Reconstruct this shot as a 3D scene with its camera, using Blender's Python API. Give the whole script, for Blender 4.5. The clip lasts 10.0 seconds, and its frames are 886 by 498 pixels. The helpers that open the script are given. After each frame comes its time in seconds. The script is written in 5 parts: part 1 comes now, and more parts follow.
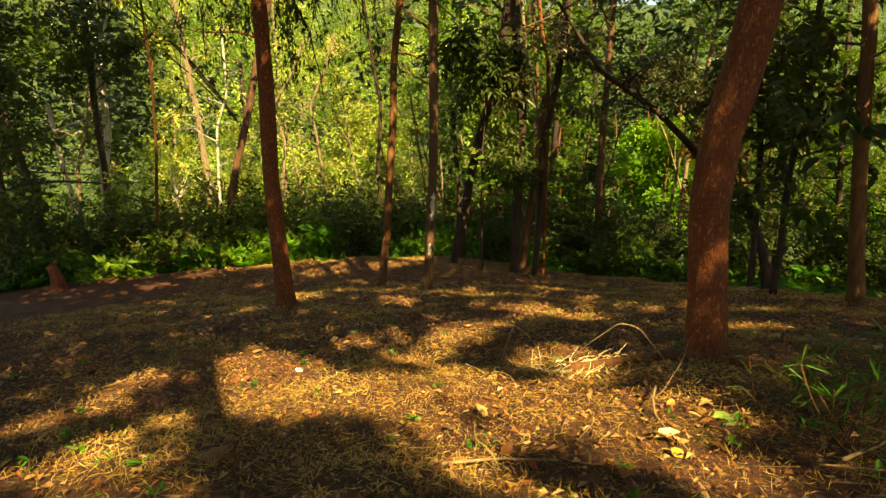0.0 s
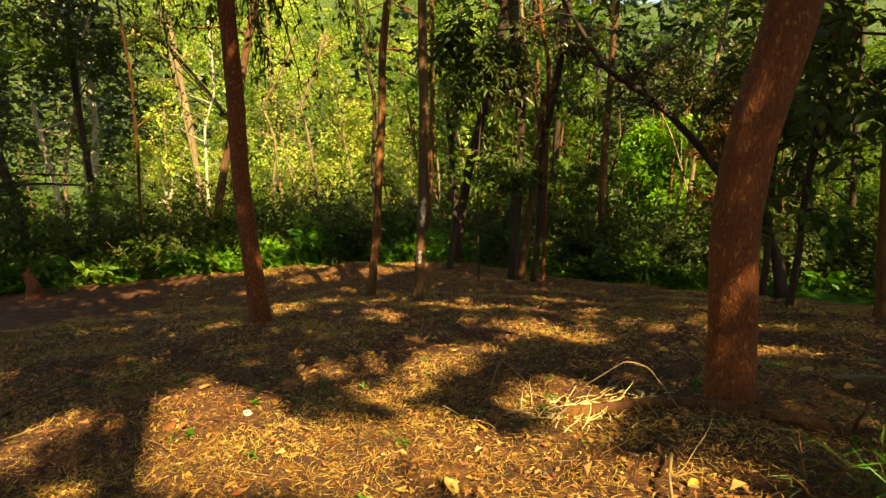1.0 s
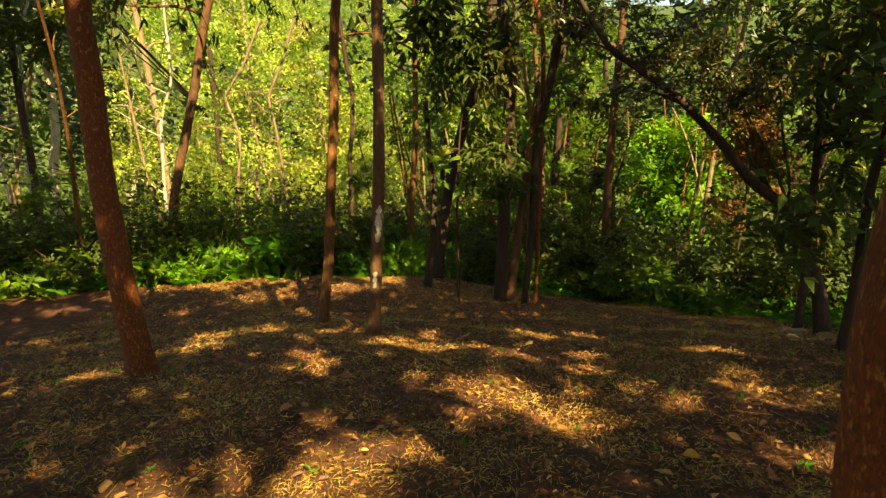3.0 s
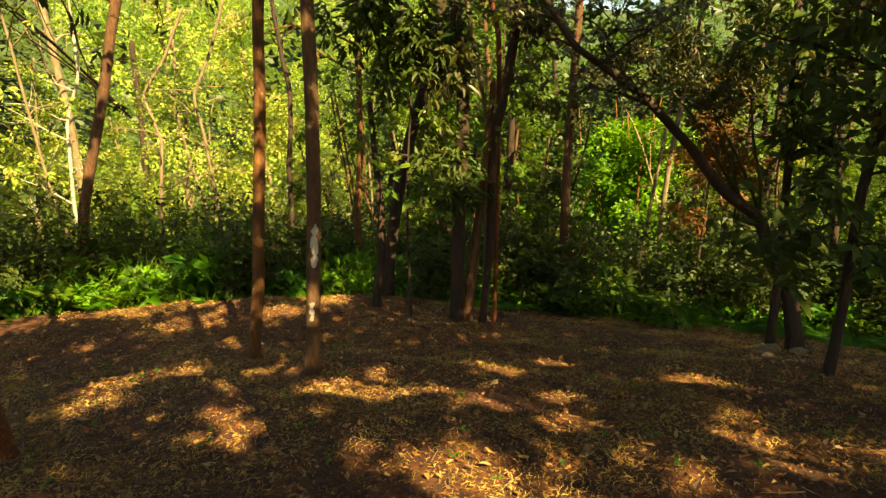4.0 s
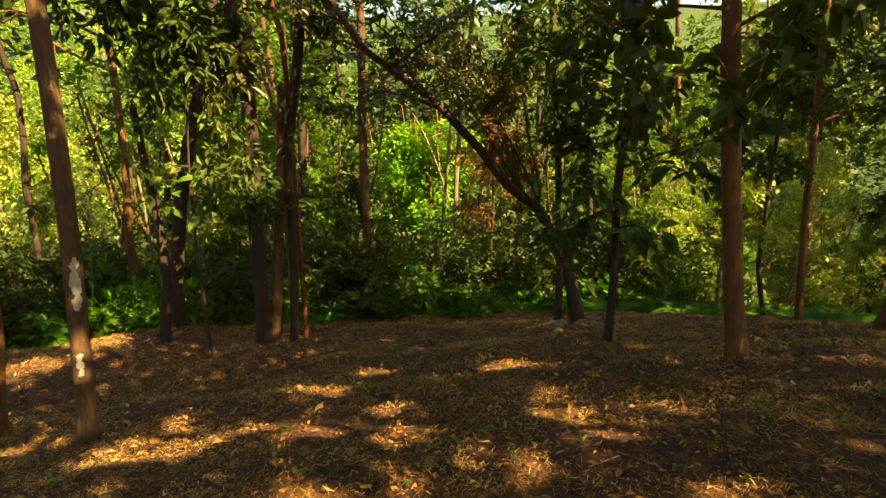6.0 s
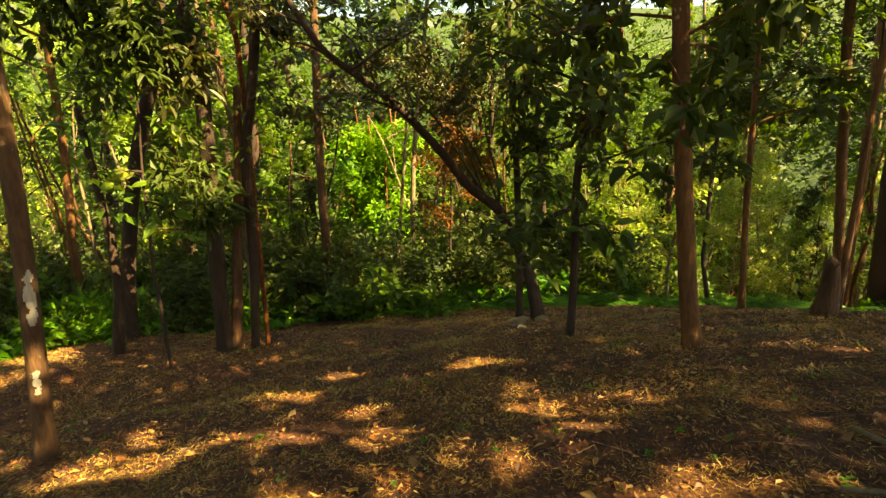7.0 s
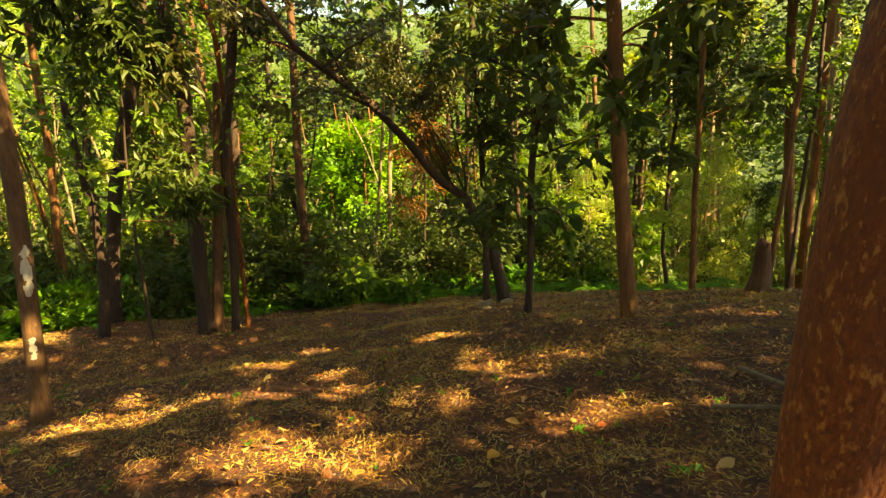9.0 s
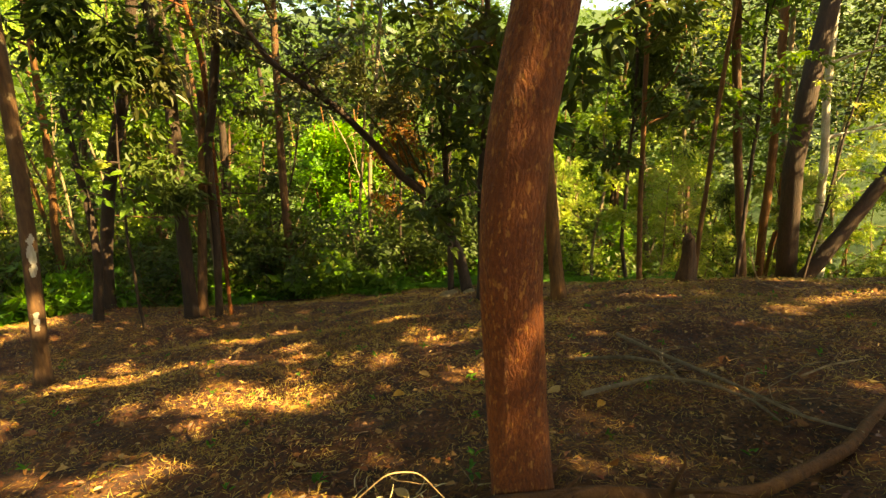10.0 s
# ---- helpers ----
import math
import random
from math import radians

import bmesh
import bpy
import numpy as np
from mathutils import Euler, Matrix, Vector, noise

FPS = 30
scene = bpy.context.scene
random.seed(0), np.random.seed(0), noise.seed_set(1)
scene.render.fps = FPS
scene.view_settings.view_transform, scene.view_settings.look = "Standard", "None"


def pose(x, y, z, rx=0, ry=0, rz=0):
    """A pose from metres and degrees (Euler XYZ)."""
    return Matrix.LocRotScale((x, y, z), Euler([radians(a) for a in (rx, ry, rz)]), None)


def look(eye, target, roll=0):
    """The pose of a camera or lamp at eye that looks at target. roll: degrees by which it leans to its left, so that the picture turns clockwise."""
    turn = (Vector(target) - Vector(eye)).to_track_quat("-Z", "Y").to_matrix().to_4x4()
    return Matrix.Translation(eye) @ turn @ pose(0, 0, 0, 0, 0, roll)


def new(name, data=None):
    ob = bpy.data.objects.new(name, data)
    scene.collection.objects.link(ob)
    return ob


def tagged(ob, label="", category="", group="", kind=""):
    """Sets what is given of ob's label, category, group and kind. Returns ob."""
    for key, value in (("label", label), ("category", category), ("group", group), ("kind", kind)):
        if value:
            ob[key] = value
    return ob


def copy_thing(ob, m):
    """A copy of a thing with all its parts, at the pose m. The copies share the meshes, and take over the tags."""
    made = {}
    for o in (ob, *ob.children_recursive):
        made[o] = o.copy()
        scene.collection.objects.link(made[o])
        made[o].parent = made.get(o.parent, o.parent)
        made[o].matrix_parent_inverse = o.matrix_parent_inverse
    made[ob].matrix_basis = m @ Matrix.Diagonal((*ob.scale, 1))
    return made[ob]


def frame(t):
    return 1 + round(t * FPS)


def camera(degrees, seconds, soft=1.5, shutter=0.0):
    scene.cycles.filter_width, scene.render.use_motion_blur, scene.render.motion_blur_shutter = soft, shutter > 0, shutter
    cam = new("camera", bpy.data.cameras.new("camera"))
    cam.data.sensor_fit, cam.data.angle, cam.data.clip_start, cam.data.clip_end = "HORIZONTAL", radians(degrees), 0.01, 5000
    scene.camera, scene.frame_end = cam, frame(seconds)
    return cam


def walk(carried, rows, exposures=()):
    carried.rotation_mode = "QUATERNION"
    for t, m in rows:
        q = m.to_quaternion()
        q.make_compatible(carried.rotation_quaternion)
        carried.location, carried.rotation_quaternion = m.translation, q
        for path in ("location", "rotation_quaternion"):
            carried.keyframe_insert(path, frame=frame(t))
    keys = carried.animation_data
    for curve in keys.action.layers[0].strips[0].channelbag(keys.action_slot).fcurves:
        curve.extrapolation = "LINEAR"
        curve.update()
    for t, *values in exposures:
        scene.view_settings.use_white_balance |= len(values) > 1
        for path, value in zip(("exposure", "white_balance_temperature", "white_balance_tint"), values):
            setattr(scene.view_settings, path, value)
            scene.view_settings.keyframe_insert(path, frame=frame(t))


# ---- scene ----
cam = camera(79.5, 10.0, soft=1.45)
PATH = [
    (0, (-0.029, 0.191, 0.554), (-0.017, 2.125, 0.048), -1.1),
    (0.5, (0.056, 0.486, 0.549), (0.064, 2.421, 0.042), -1.2),
    (1, (0.179, 0.855, 0.532), (0.179, 2.789, 0.024), -1.2),
    (1.5, (0.362, 1.219, 0.468), (0.355, 3.154, -0.037), -1.2),
    (2, (0.549, 1.705, 0.38), (0.538, 3.641, -0.123), -1.1),
    (3.5, (0.841, 3.211, 0.316), (0.82, 5.147, -0.185), -0.3),
    (4, (0.821, 3.729, 0.328), (0.982, 5.659, -0.171), -0.3),
    (4.5, (0.798, 3.996, 0.294), (1.198, 5.892, -0.201), -0.3),
    (5, (0.818, 4.046, 0.272), (1.37, 5.905, -0.219), -0.5),
    (5.5, (0.82, 4.03, 0.29), (1.522, 5.837, -0.2), -0.5),
    (6, (0.76, 4.027, 0.332), (1.634, 5.757, -0.159), -0.6),
    (7.5, (0.507, 4.065, 0.384), (1.556, 5.694, -0.112), -0.7),
    (8, (0.484, 3.984, 0.355), (1.546, 5.604, -0.14), -0.7),
    (8.5, (0.467, 3.788, 0.307), (1.537, 5.403, -0.19), -0.7),
    (9, (0.456, 3.36, 0.295), (1.532, 4.971, -0.202), -0.7),
    (9.5, (0.45, 2.85, 0.35), (1.528, 4.459, -0.149), -0.6),
    (10, (0.452, 2.213, 0.411), (1.537, 3.818, -0.087), -0.4),
]

walk(cam, [(t, look(eye, target, roll)) for t, eye, target, roll in PATH],
     [(0.0, 1.87, 9200, 3), (2.0, 1.9, 9200, 3), (4.0, 2.12, 9200, 3), (6.0, 2.36, 9400, 3), (8.0, 2.8, 10400, 3), (10.0, 2.8, 10800, 3)])

# ---- world and sun: low sun behind the camera's right shoulder, clear sky ----
SUN_AZ, SUN_EL = (0.475, -0.880), radians(44)
TO_SUN = Vector((SUN_AZ[0] * math.cos(SUN_EL), SUN_AZ[1] * math.cos(SUN_EL), math.sin(SUN_EL)))
world = bpy.data.worlds.new("world")
scene.world = world
world.use_nodes = True
wn = world.node_tree
sky = wn.nodes.new("ShaderNodeTexSky")
sky.sky_type = "NISHITA"
sky.sun_disc = False
sky.sun_elevation = SUN_EL
sky.sun_rotation = math.atan2(SUN_AZ[0], SUN_AZ[1])
wn.links.new(sky.outputs[0], wn.nodes["Background"].inputs[0])
wn.nodes["Background"].inputs[1].default_value = 0.072
lamp = bpy.data.lights.new("sun", "SUN")
lamp.energy, lamp.angle, lamp.color = 5.0, radians(0.55), (1.0, 0.84, 0.55)
sun = new("sun", lamp)
sun.matrix_world = look((0, 0, 30), Vector((0, 0, 30)) - TO_SUN)

RNG = np.random.default_rng(7)


# ---- materials ----
def nodes_of(name):
    m = bpy.data.materials.new(name)
    m.use_nodes = True
    t = m.node_tree
    return m, t, t.nodes["Principled BSDF"]


def ramp(t, src, stops):
    r = t.nodes.new("ShaderNodeValToRGB")
    while len(r.color_ramp.elements) < len(stops):
        r.color_ramp.elements.new(0.5)
    for e, (p, c) in zip(r.color_ramp.elements, stops):
        e.position, e.color = p, (*c, 1)
    t.links.new(src, r.inputs[0])
    return r.outputs[0]


def noise_of(t, scale, detail=4, stretch=(1, 1, 1), rough=0.6):
    co = t.nodes.new("ShaderNodeTexCoord")
    mp = t.nodes.new("ShaderNodeMapping")
    mp.inputs["Scale"].default_value = stretch
    t.links.new(co.outputs["Object"], mp.inputs[0])
    n = t.nodes.new("ShaderNodeTexNoise")
    n.inputs["Scale"].default_value, n.inputs["Detail"].default_value, n.inputs["Roughness"].default_value = scale, detail, rough
    t.links.new(mp.outputs[0], n.inputs["Vector"])
    return n.outputs["Fac"]


def mixed(t, fac, a, b, mode="MIX"):
    m = t.nodes.new("ShaderNodeMix")
    m.data_type, m.blend_type = "RGBA", mode
    for sock, v in ((m.inputs[0], fac), (m.inputs[6], a), (m.inputs[7], b)):
        if isinstance(v, (int, float)):
            sock.default_value = v
        elif isinstance(v, tuple):
            sock.default_value = (*v, 1)
        else:
            t.links.new(v, sock)
    return m.outputs[2]


def bump(t, b, height, strength, dist):
    n = t.nodes.new("ShaderNodeBump")
    n.inputs["Strength"].default_value, n.inputs["Distance"].default_value = strength, dist
    t.links.new(height, n.inputs["Height"])
    t.links.new(n.outputs[0], b.inputs["Normal"])


def total(t, start, *terms):
    """start + the sum of value * factor."""
    out = None
    for value, factor in terms:
        n = t.nodes.new("ShaderNodeMath")
        n.operation = "MULTIPLY_ADD"
        t.links.new(value, n.inputs[0])
        n.inputs[1].default_value = factor
        if out is None:
            n.inputs[2].default_value = start
        else:
            t.links.new(out, n.inputs[2])
        out = n.outputs[0]
    return out


def foliage(name, stops, through_colour, rough=0.5, share=0.45, spec=0.28):
    """Leaf: colour differs from leaf to leaf, light passes through the blade."""
    m, t, b = nodes_of(name)
    geo = t.nodes.new("ShaderNodeNewGeometry")
    inf = t.nodes.new("ShaderNodeObjectInfo")
    spray = noise_of(t, 1.7, 3)
    pick = total(t, -0.62, (geo.outputs["Random Per Island"], 0.28), (spray, 1.55), (inf.outputs["Random"], 0.34))
    col = ramp(t, pick, stops)
    blot = noise_of(t, 60, 2)
    col = mixed(t, 0.3, col, ramp(t, blot, [(0.3, (0.35, 0.35, 0.3)), (0.7, (1, 1, 1))]), "MULTIPLY")
    t.links.new(col, b.inputs["Base Color"])
    b.inputs["Roughness"].default_value = rough
    b.inputs["Specular IOR Level"].default_value = spec
    tr = t.nodes.new("ShaderNodeBsdfTranslucent")
    t.links.new(mixed(t, 0.5, col, through_colour), tr.inputs[0])
    mx = t.nodes.new("ShaderNodeMixShader")
    mx.inputs[0].default_value = share
    t.links.new(b.outputs[0], mx.inputs[1])
    t.links.new(tr.outputs[0], mx.inputs[2])
    t.links.new(mx.outputs[0], t.nodes["Material Output"].inputs[0])
    return m


def bark(name, dark, mid, light, spots=(0.4, 0.33, 0.22), spot_at=0.68, stretch=0.22, scale=22):
    m, t, b = nodes_of(name)
    grain = noise_of(t, scale, 6, (1, 1, stretch), 0.7)
    large = noise_of(t, 2.3, 3, (1, 1, 0.6))
    col = ramp(t, grain, [(0.28, dark), (0.5, mid), (0.74, light)])
    col = mixed(t, ramp(t, large, [(0.35, (0, 0, 0)), (0.7, (0.7, 0.7, 0.7))]), col, dark)
    lichen = noise_of(t, scale * 0.42, 5, (1, 1, 0.6), 0.7)
    col = mixed(t, ramp(t, lichen, [(spot_at, (0, 0, 0)), (spot_at + 0.05, (1, 1, 1))]), col, spots)
    t.links.new(col, b.inputs["Base Color"])
    b.inputs["Roughness"].default_value = 0.85
    bump(t, b, grain, 1.0, 0.03)
    return m


def plain(name, stops, scale=30, rough=0.8, stretch=(1, 1, 1)):
    m, t, b = nodes_of(name)
    g = noise_of(t, scale, 4, stretch)
    t.links.new(ramp(t, g, stops), b.inputs["Base Color"])
    b.inputs["Roughness"].default_value = rough
    bump(t, b, g, 0.5, 0.005)
    return m


def litter_leaf(name, stops):
    m, t, b = nodes_of(name)
    geo = t.nodes.new("ShaderNodeNewGeometry")
    inf = t.nodes.new("ShaderNodeObjectInfo")
    add = t.nodes.new("ShaderNodeMath")
    add.operation = "ADD"
    t.links.new(geo.outputs["Random Per Island"], add.inputs[0])
    t.links.new(inf.outputs["Random"], add.inputs[1])
    fr = t.nodes.new("ShaderNodeMath")
    fr.operation = "FRACT"
    t.links.new(add.outputs[0], fr.inputs[0])
    col = ramp(t, fr.outputs[0], stops)
    n = noise_of(t, 45, 4)
    col = mixed(t, 0.55, col, ramp(t, n, [(0.35, (0.3, 0.24, 0.2)), (0.65, (1, 1, 1))]), "MULTIPLY")
    t.links.new(col, b.inputs["Base Color"])
    b.inputs["Roughness"].default_value = 0.6
    bump(t, b, n, 0.4, 0.004)
    return m


def soil():
    m, t, b = nodes_of("forest soil")
    big = noise_of(t, 0.7, 4)
    mid = noise_of(t, 5, 5, rough=0.7)
    fine = noise_of(t, 48, 6, rough=0.75)
    col = ramp(t, mid, [(0.3, (0.05, 0.015, 0.005)), (0.5, (0.14, 0.048, 0.011)), (0.72, (0.30, 0.14, 0.03))])
    col = mixed(t, ramp(t, big, [(0.52, (0, 0, 0)), (0.72, (0.5, 0.5, 0.5))]), col, (0.115, 0.08, 0.014))
    chips = t.nodes.new("ShaderNodeTexVoronoi")
    chips.inputs["Scale"].default_value = 42
    t.links.new(t.nodes.new("ShaderNodeTexCoord").outputs["Object"], chips.inputs["Vector"])
    tint = ramp(t, chips.outputs["Color"], [(0.2, (0.25, 0.2, 0.16)), (0.5, (0.92, 0.7, 0.5)), (0.85, (1.0, 0.92, 0.72))])
    col = mixed(t, 0.8, col, tint, "MULTIPLY")
    col = mixed(t, 0.75, col, ramp(t, fine, [(0.3, (0.22, 0.16, 0.12)), (0.62, (1, 1, 1)), (0.8, (1.0, 0.9, 0.7))]), "MULTIPLY")
    co = t.nodes.new("ShaderNodeTexCoord")
    far = t.nodes.new("ShaderNodeVectorMath")
    far.operation = "LENGTH"
    t.links.new(co.outputs["Object"], far.inputs[0])
    rng = t.nodes.new("ShaderNodeMapRange")
    rng.inputs[1].default_value, rng.inputs[2].default_value = 24, 45
    t.links.new(far.outputs["Value"], rng.inputs[0])
    col = mixed(t, rng.outputs[0], col, (0.035, 0.065, 0.010))
    t.links.new(col, b.inputs["Base Color"])
    b.inputs["Roughness"].default_value = 0.9
    add = t.nodes.new("ShaderNodeMath")
    add.operation = "ADD"
    t.links.new(fine, add.inputs[0])
    t.links.new(mid, add.inputs[1])
    bump(t, b, add.outputs[0], 0.9, 0.03)
    return m


SOIL = soil()


def flaky_bark(name, dark, mid, light):
    """Long thin plates with dark cracks between them."""
    m, t, b = nodes_of(name)
    co = t.nodes.new("ShaderNodeTexCoord")
    warp = t.nodes.new("ShaderNodeTexNoise")
    warp.inputs["Scale"].default_value = 5
    t.links.new(co.outputs["Object"], warp.inputs["Vector"])
    shift = mixed(t, 0.06, co.outputs["Object"], warp.outputs["Color"])
    mp = t.nodes.new("ShaderNodeMapping")
    mp.inputs["Scale"].default_value = (1, 1, 0.42)
    t.links.new(shift, mp.inputs[0])
    v = t.nodes.new("ShaderNodeTexVoronoi")
    v.feature = "DISTANCE_TO_EDGE"
    v.inputs["Scale"].default_value = 58
    t.links.new(mp.outputs[0], v.inputs["Vector"])
    grain = noise_of(t, 60, 6, (1, 1, 0.5), 0.7)
    large = noise_of(t, 3.1, 4, (1, 1, 0.5))
    col = ramp(t, grain, [(0.3, dark), (0.5, mid), (0.7, light)])
    col = mixed(t, ramp(t, v.outputs["Distance"], [(0.0, (0.35, 0.35, 0.35)), (0.06, (0, 0, 0))]), col, dark)
    col = mixed(t, ramp(t, large, [(0.42, (0, 0, 0)), (0.66, (0.75, 0.75, 0.75))]), col, tuple(0.75 * c for c in mid))
    fleck = noise_of(t, 46, 3, (1, 1, 0.45), 0.6)
    col = mixed(t, ramp(t, fleck, [(0.57, (0, 0, 0)), (0.66, (0.75, 0.75, 0.75))]), col, (0.38, 0.16, 0.035))
    t.links.new(col, b.inputs["Base Color"])
    b.inputs["Roughness"].default_value = 0.82
    h = total(t, 0.0, (v.outputs["Distance"], 0.9), (grain, 0.9))
    bump(t, b, h, 0.8, 0.012)
    return m


BARK_RED = flaky_bark("reddish flaky bark", (0.058, 0.012, 0.002), (0.16, 0.036, 0.004), (0.27, 0.074, 0.009))
BARK_BROWN = bark("orange brown bark", (0.045, 0.020, 0.009), (0.13, 0.055, 0.019), (0.23, 0.11, 0.038), spots=(0.30, 0.21, 0.12), spot_at=0.67)
BARK_TAN = bark("pale tan bark", (0.06, 0.022, 0.005), (0.17, 0.064, 0.013), (0.29, 0.125, 0.026), spots=(0.42, 0.31, 0.16), spot_at=0.65)
BARK_LICHEN = bark("brown bark with grey lichen", (0.05, 0.022, 0.009), (0.13, 0.06, 0.022), (0.22, 0.11, 0.04), spots=(0.26, 0.18, 0.09), spot_at=0.63)
BARK_DARK = bark("dark bark", (0.02, 0.010, 0.005), (0.045, 0.022, 0.010), (0.085, 0.043, 0.018), spots=(0.2, 0.15, 0.1), spot_at=0.72)
BARK_PALE = bark("pale grey bark", (0.10, 0.07, 0.035), (0.24, 0.17, 0.09), (0.42, 0.32, 0.19), spots=(0.6, 0.55, 0.42))
BARK_WHITE = bark("white bark", (0.30, 0.25, 0.17), (0.55, 0.49, 0.38), (0.75, 0.70, 0.58), spots=(0.25, 0.2, 0.13))
# pale yellow green carries sunlight in the wood; DEEP below also carries shade there
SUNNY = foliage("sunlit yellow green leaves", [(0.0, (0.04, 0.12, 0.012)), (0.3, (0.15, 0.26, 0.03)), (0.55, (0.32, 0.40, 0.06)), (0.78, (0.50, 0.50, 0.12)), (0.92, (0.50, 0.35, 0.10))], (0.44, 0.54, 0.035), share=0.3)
OLIVE = foliage("olive brown leaves", [(0.0, (0.03, 0.036, 0.008)), (0.6, (0.075, 0.075, 0.014)), (1.0, (0.14, 0.12, 0.02))], (0.14, 0.13, 0.02), rough=0.42, share=0.25, spec=0.45)
MIDGREEN = foliage("mid green leaves", [(0.0, (0.024, 0.065, 0.008)), (0.6, (0.095, 0.18, 0.015)), (1.0, (0.22, 0.30, 0.028))], (0.22, 0.36, 0.02), share=0.35)
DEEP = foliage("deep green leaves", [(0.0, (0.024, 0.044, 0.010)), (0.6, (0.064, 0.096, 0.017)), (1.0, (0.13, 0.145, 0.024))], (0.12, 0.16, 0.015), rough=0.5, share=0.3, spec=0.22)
FERN = foliage("fern green fronds", [(0.0, (0.025, 0.10, 0.008)), (0.6, (0.07, 0.22, 0.012)), (1.0, (0.17, 0.33, 0.02))], (0.16, 0.42, 0.015), share=0.3)
FRESH = foliage("fresh bright green leaves", [(0.0, (0.05, 0.17, 0.012)), (0.5, (0.14, 0.32, 0.02)), (1.0, (0.28, 0.44, 0.035))], (0.26, 0.50, 0.02), share=0.33)
RUSTY = foliage("dry orange leaves", [(0.0, (0.13, 0.05, 0.012)), (0.6, (0.24, 0.10, 0.02)), (1.0, (0.30, 0.17, 0.03))], (0.4, 0.16, 0.02))
CANOPY = foliage("canopy leaves", [(0.0, (0.02, 0.045, 0.008)), (1.0, (0.07, 0.10, 0.015))], (0.06, 0.08, 0.01), share=0.12)
GRASSY = foliage("dry yellow grass", [(0.0, (0.08, 0.147, 0.011)), (0.18, (0.20, 0.217, 0.024)), (0.3, (0.25, 0.127, 0.024)), (0.5, (0.46, 0.285, 0.059)), (0.75, (0.64, 0.451, 0.111)), (1.0, (0.76, 0.588, 0.190))], (0.40, 0.314, 0.047), share=0.2)
LITTER = litter_leaf("fallen leaves", [(0.0, (0.055, 0.019, 0.005)), (0.25, (0.13, 0.040, 0.009)), (0.48, (0.22, 0.072, 0.015)), (0.68, (0.31, 0.127, 0.029)), (0.85, (0.42, 0.221, 0.059)), (0.95, (0.52, 0.320, 0.098)), (1.0, (0.34, 0.051, 0.010))])
YELLOW = plain("yellow fallen leaf", [(0.3, (0.46, 0.20, 0.025)), (0.7, (0.60, 0.33, 0.05))])
TWIG = plain("dry twig wood", [(0.3, (0.13, 0.07, 0.03)), (0.7, (0.38, 0.25, 0.12))], 25)
STRAW = plain("pale straw", [(0.3, (0.42, 0.31, 0.13)), (0.7, (0.72, 0.58, 0.31))], 18)
PAPER = plain("white crumpled paper", [(0.3, (0.78, 0.76, 0.70)), (0.7, (0.88, 0.87, 0.83))], 8, 0.7)
STONE = plain("pale stone", [(0.3, (0.12, 0.08, 0.035)), (0.7, (0.25, 0.18, 0.09))], 12, 0.9)


# ---- mesh helpers ----
def mesh_from(name, verts, faces, material, smooth=False):
    """verts (n,3); faces (m,k) with one k."""
    me = bpy.data.meshes.new(name)
    verts, faces = np.asarray(verts, np.float32), np.asarray(faces, np.int32)
    m, k = faces.shape
    me.vertices.add(len(verts))
    me.vertices.foreach_set("co", verts.ravel())
    me.loops.add(m * k)
    me.loops.foreach_set("vertex_index", faces.ravel())
    me.polygons.add(m)
    me.polygons.foreach_set("loop_start", np.arange(0, m * k, k, dtype=np.int32))
    me.polygons.foreach_set("use_smooth", np.full(m, smooth))
    me.update(calc_edges=True)
    me.materials.append(material)
    return me


def part(name, me, parent, label="", kind=""):
    ob = new(name, me)
    ob.parent = parent
    return tagged(ob, label, kind=kind)


def root_at(name, p, label, category, group="", kind=""):
    ob = new(name)
    ob.empty_display_size = 0.1
    ob.location = p
    return tagged(ob, label, category, group, kind)


def join(pieces):
    """[(verts, faces)] with one k -> one pair."""
    vs, fs, n = [], [], 0
    for v, f in pieces:
        vs.append(v)
        fs.append(np.asarray(f) + n)
        n += len(v)
    return np.concatenate(vs), np.concatenate(fs)


def unit(a):
    return a / np.maximum(np.linalg.norm(a, axis=-1, keepdims=True), 1e-9)


LEAF_FINE = np.array([(0, 0, 0), (0.28, -0.46, 0.10), (0.68, -0.36, 0.04), (1, 0, -0.16), (0.68, 0.36, 0.04), (0.28, 0.46, 0.10)])
LEAF_FINE_F = np.array([(0, 1, 2, 3), (0, 3, 4, 5)])
LEAF_QUICK = np.array([(0, 0, 0), (0.45, -0.5, 0.10), (1, 0, -0.10), (0.45, 0.5, 0.10)])
LEAF_QUICK_F = np.array([(0, 1, 2), (0, 2, 3)])
LEAF_FAR = np.array([(0, 0.05, 0), (0.62, -0.5, 0.06), (1, 0.42, -0.08)])
LEAF_FAR_F = np.array([(0, 1, 2)])
SHAPES = {"fine": (LEAF_FINE, LEAF_FINE_F), "quick": (LEAF_QUICK, LEAF_QUICK_F), "far": (LEAF_FAR, LEAF_FAR_F)}


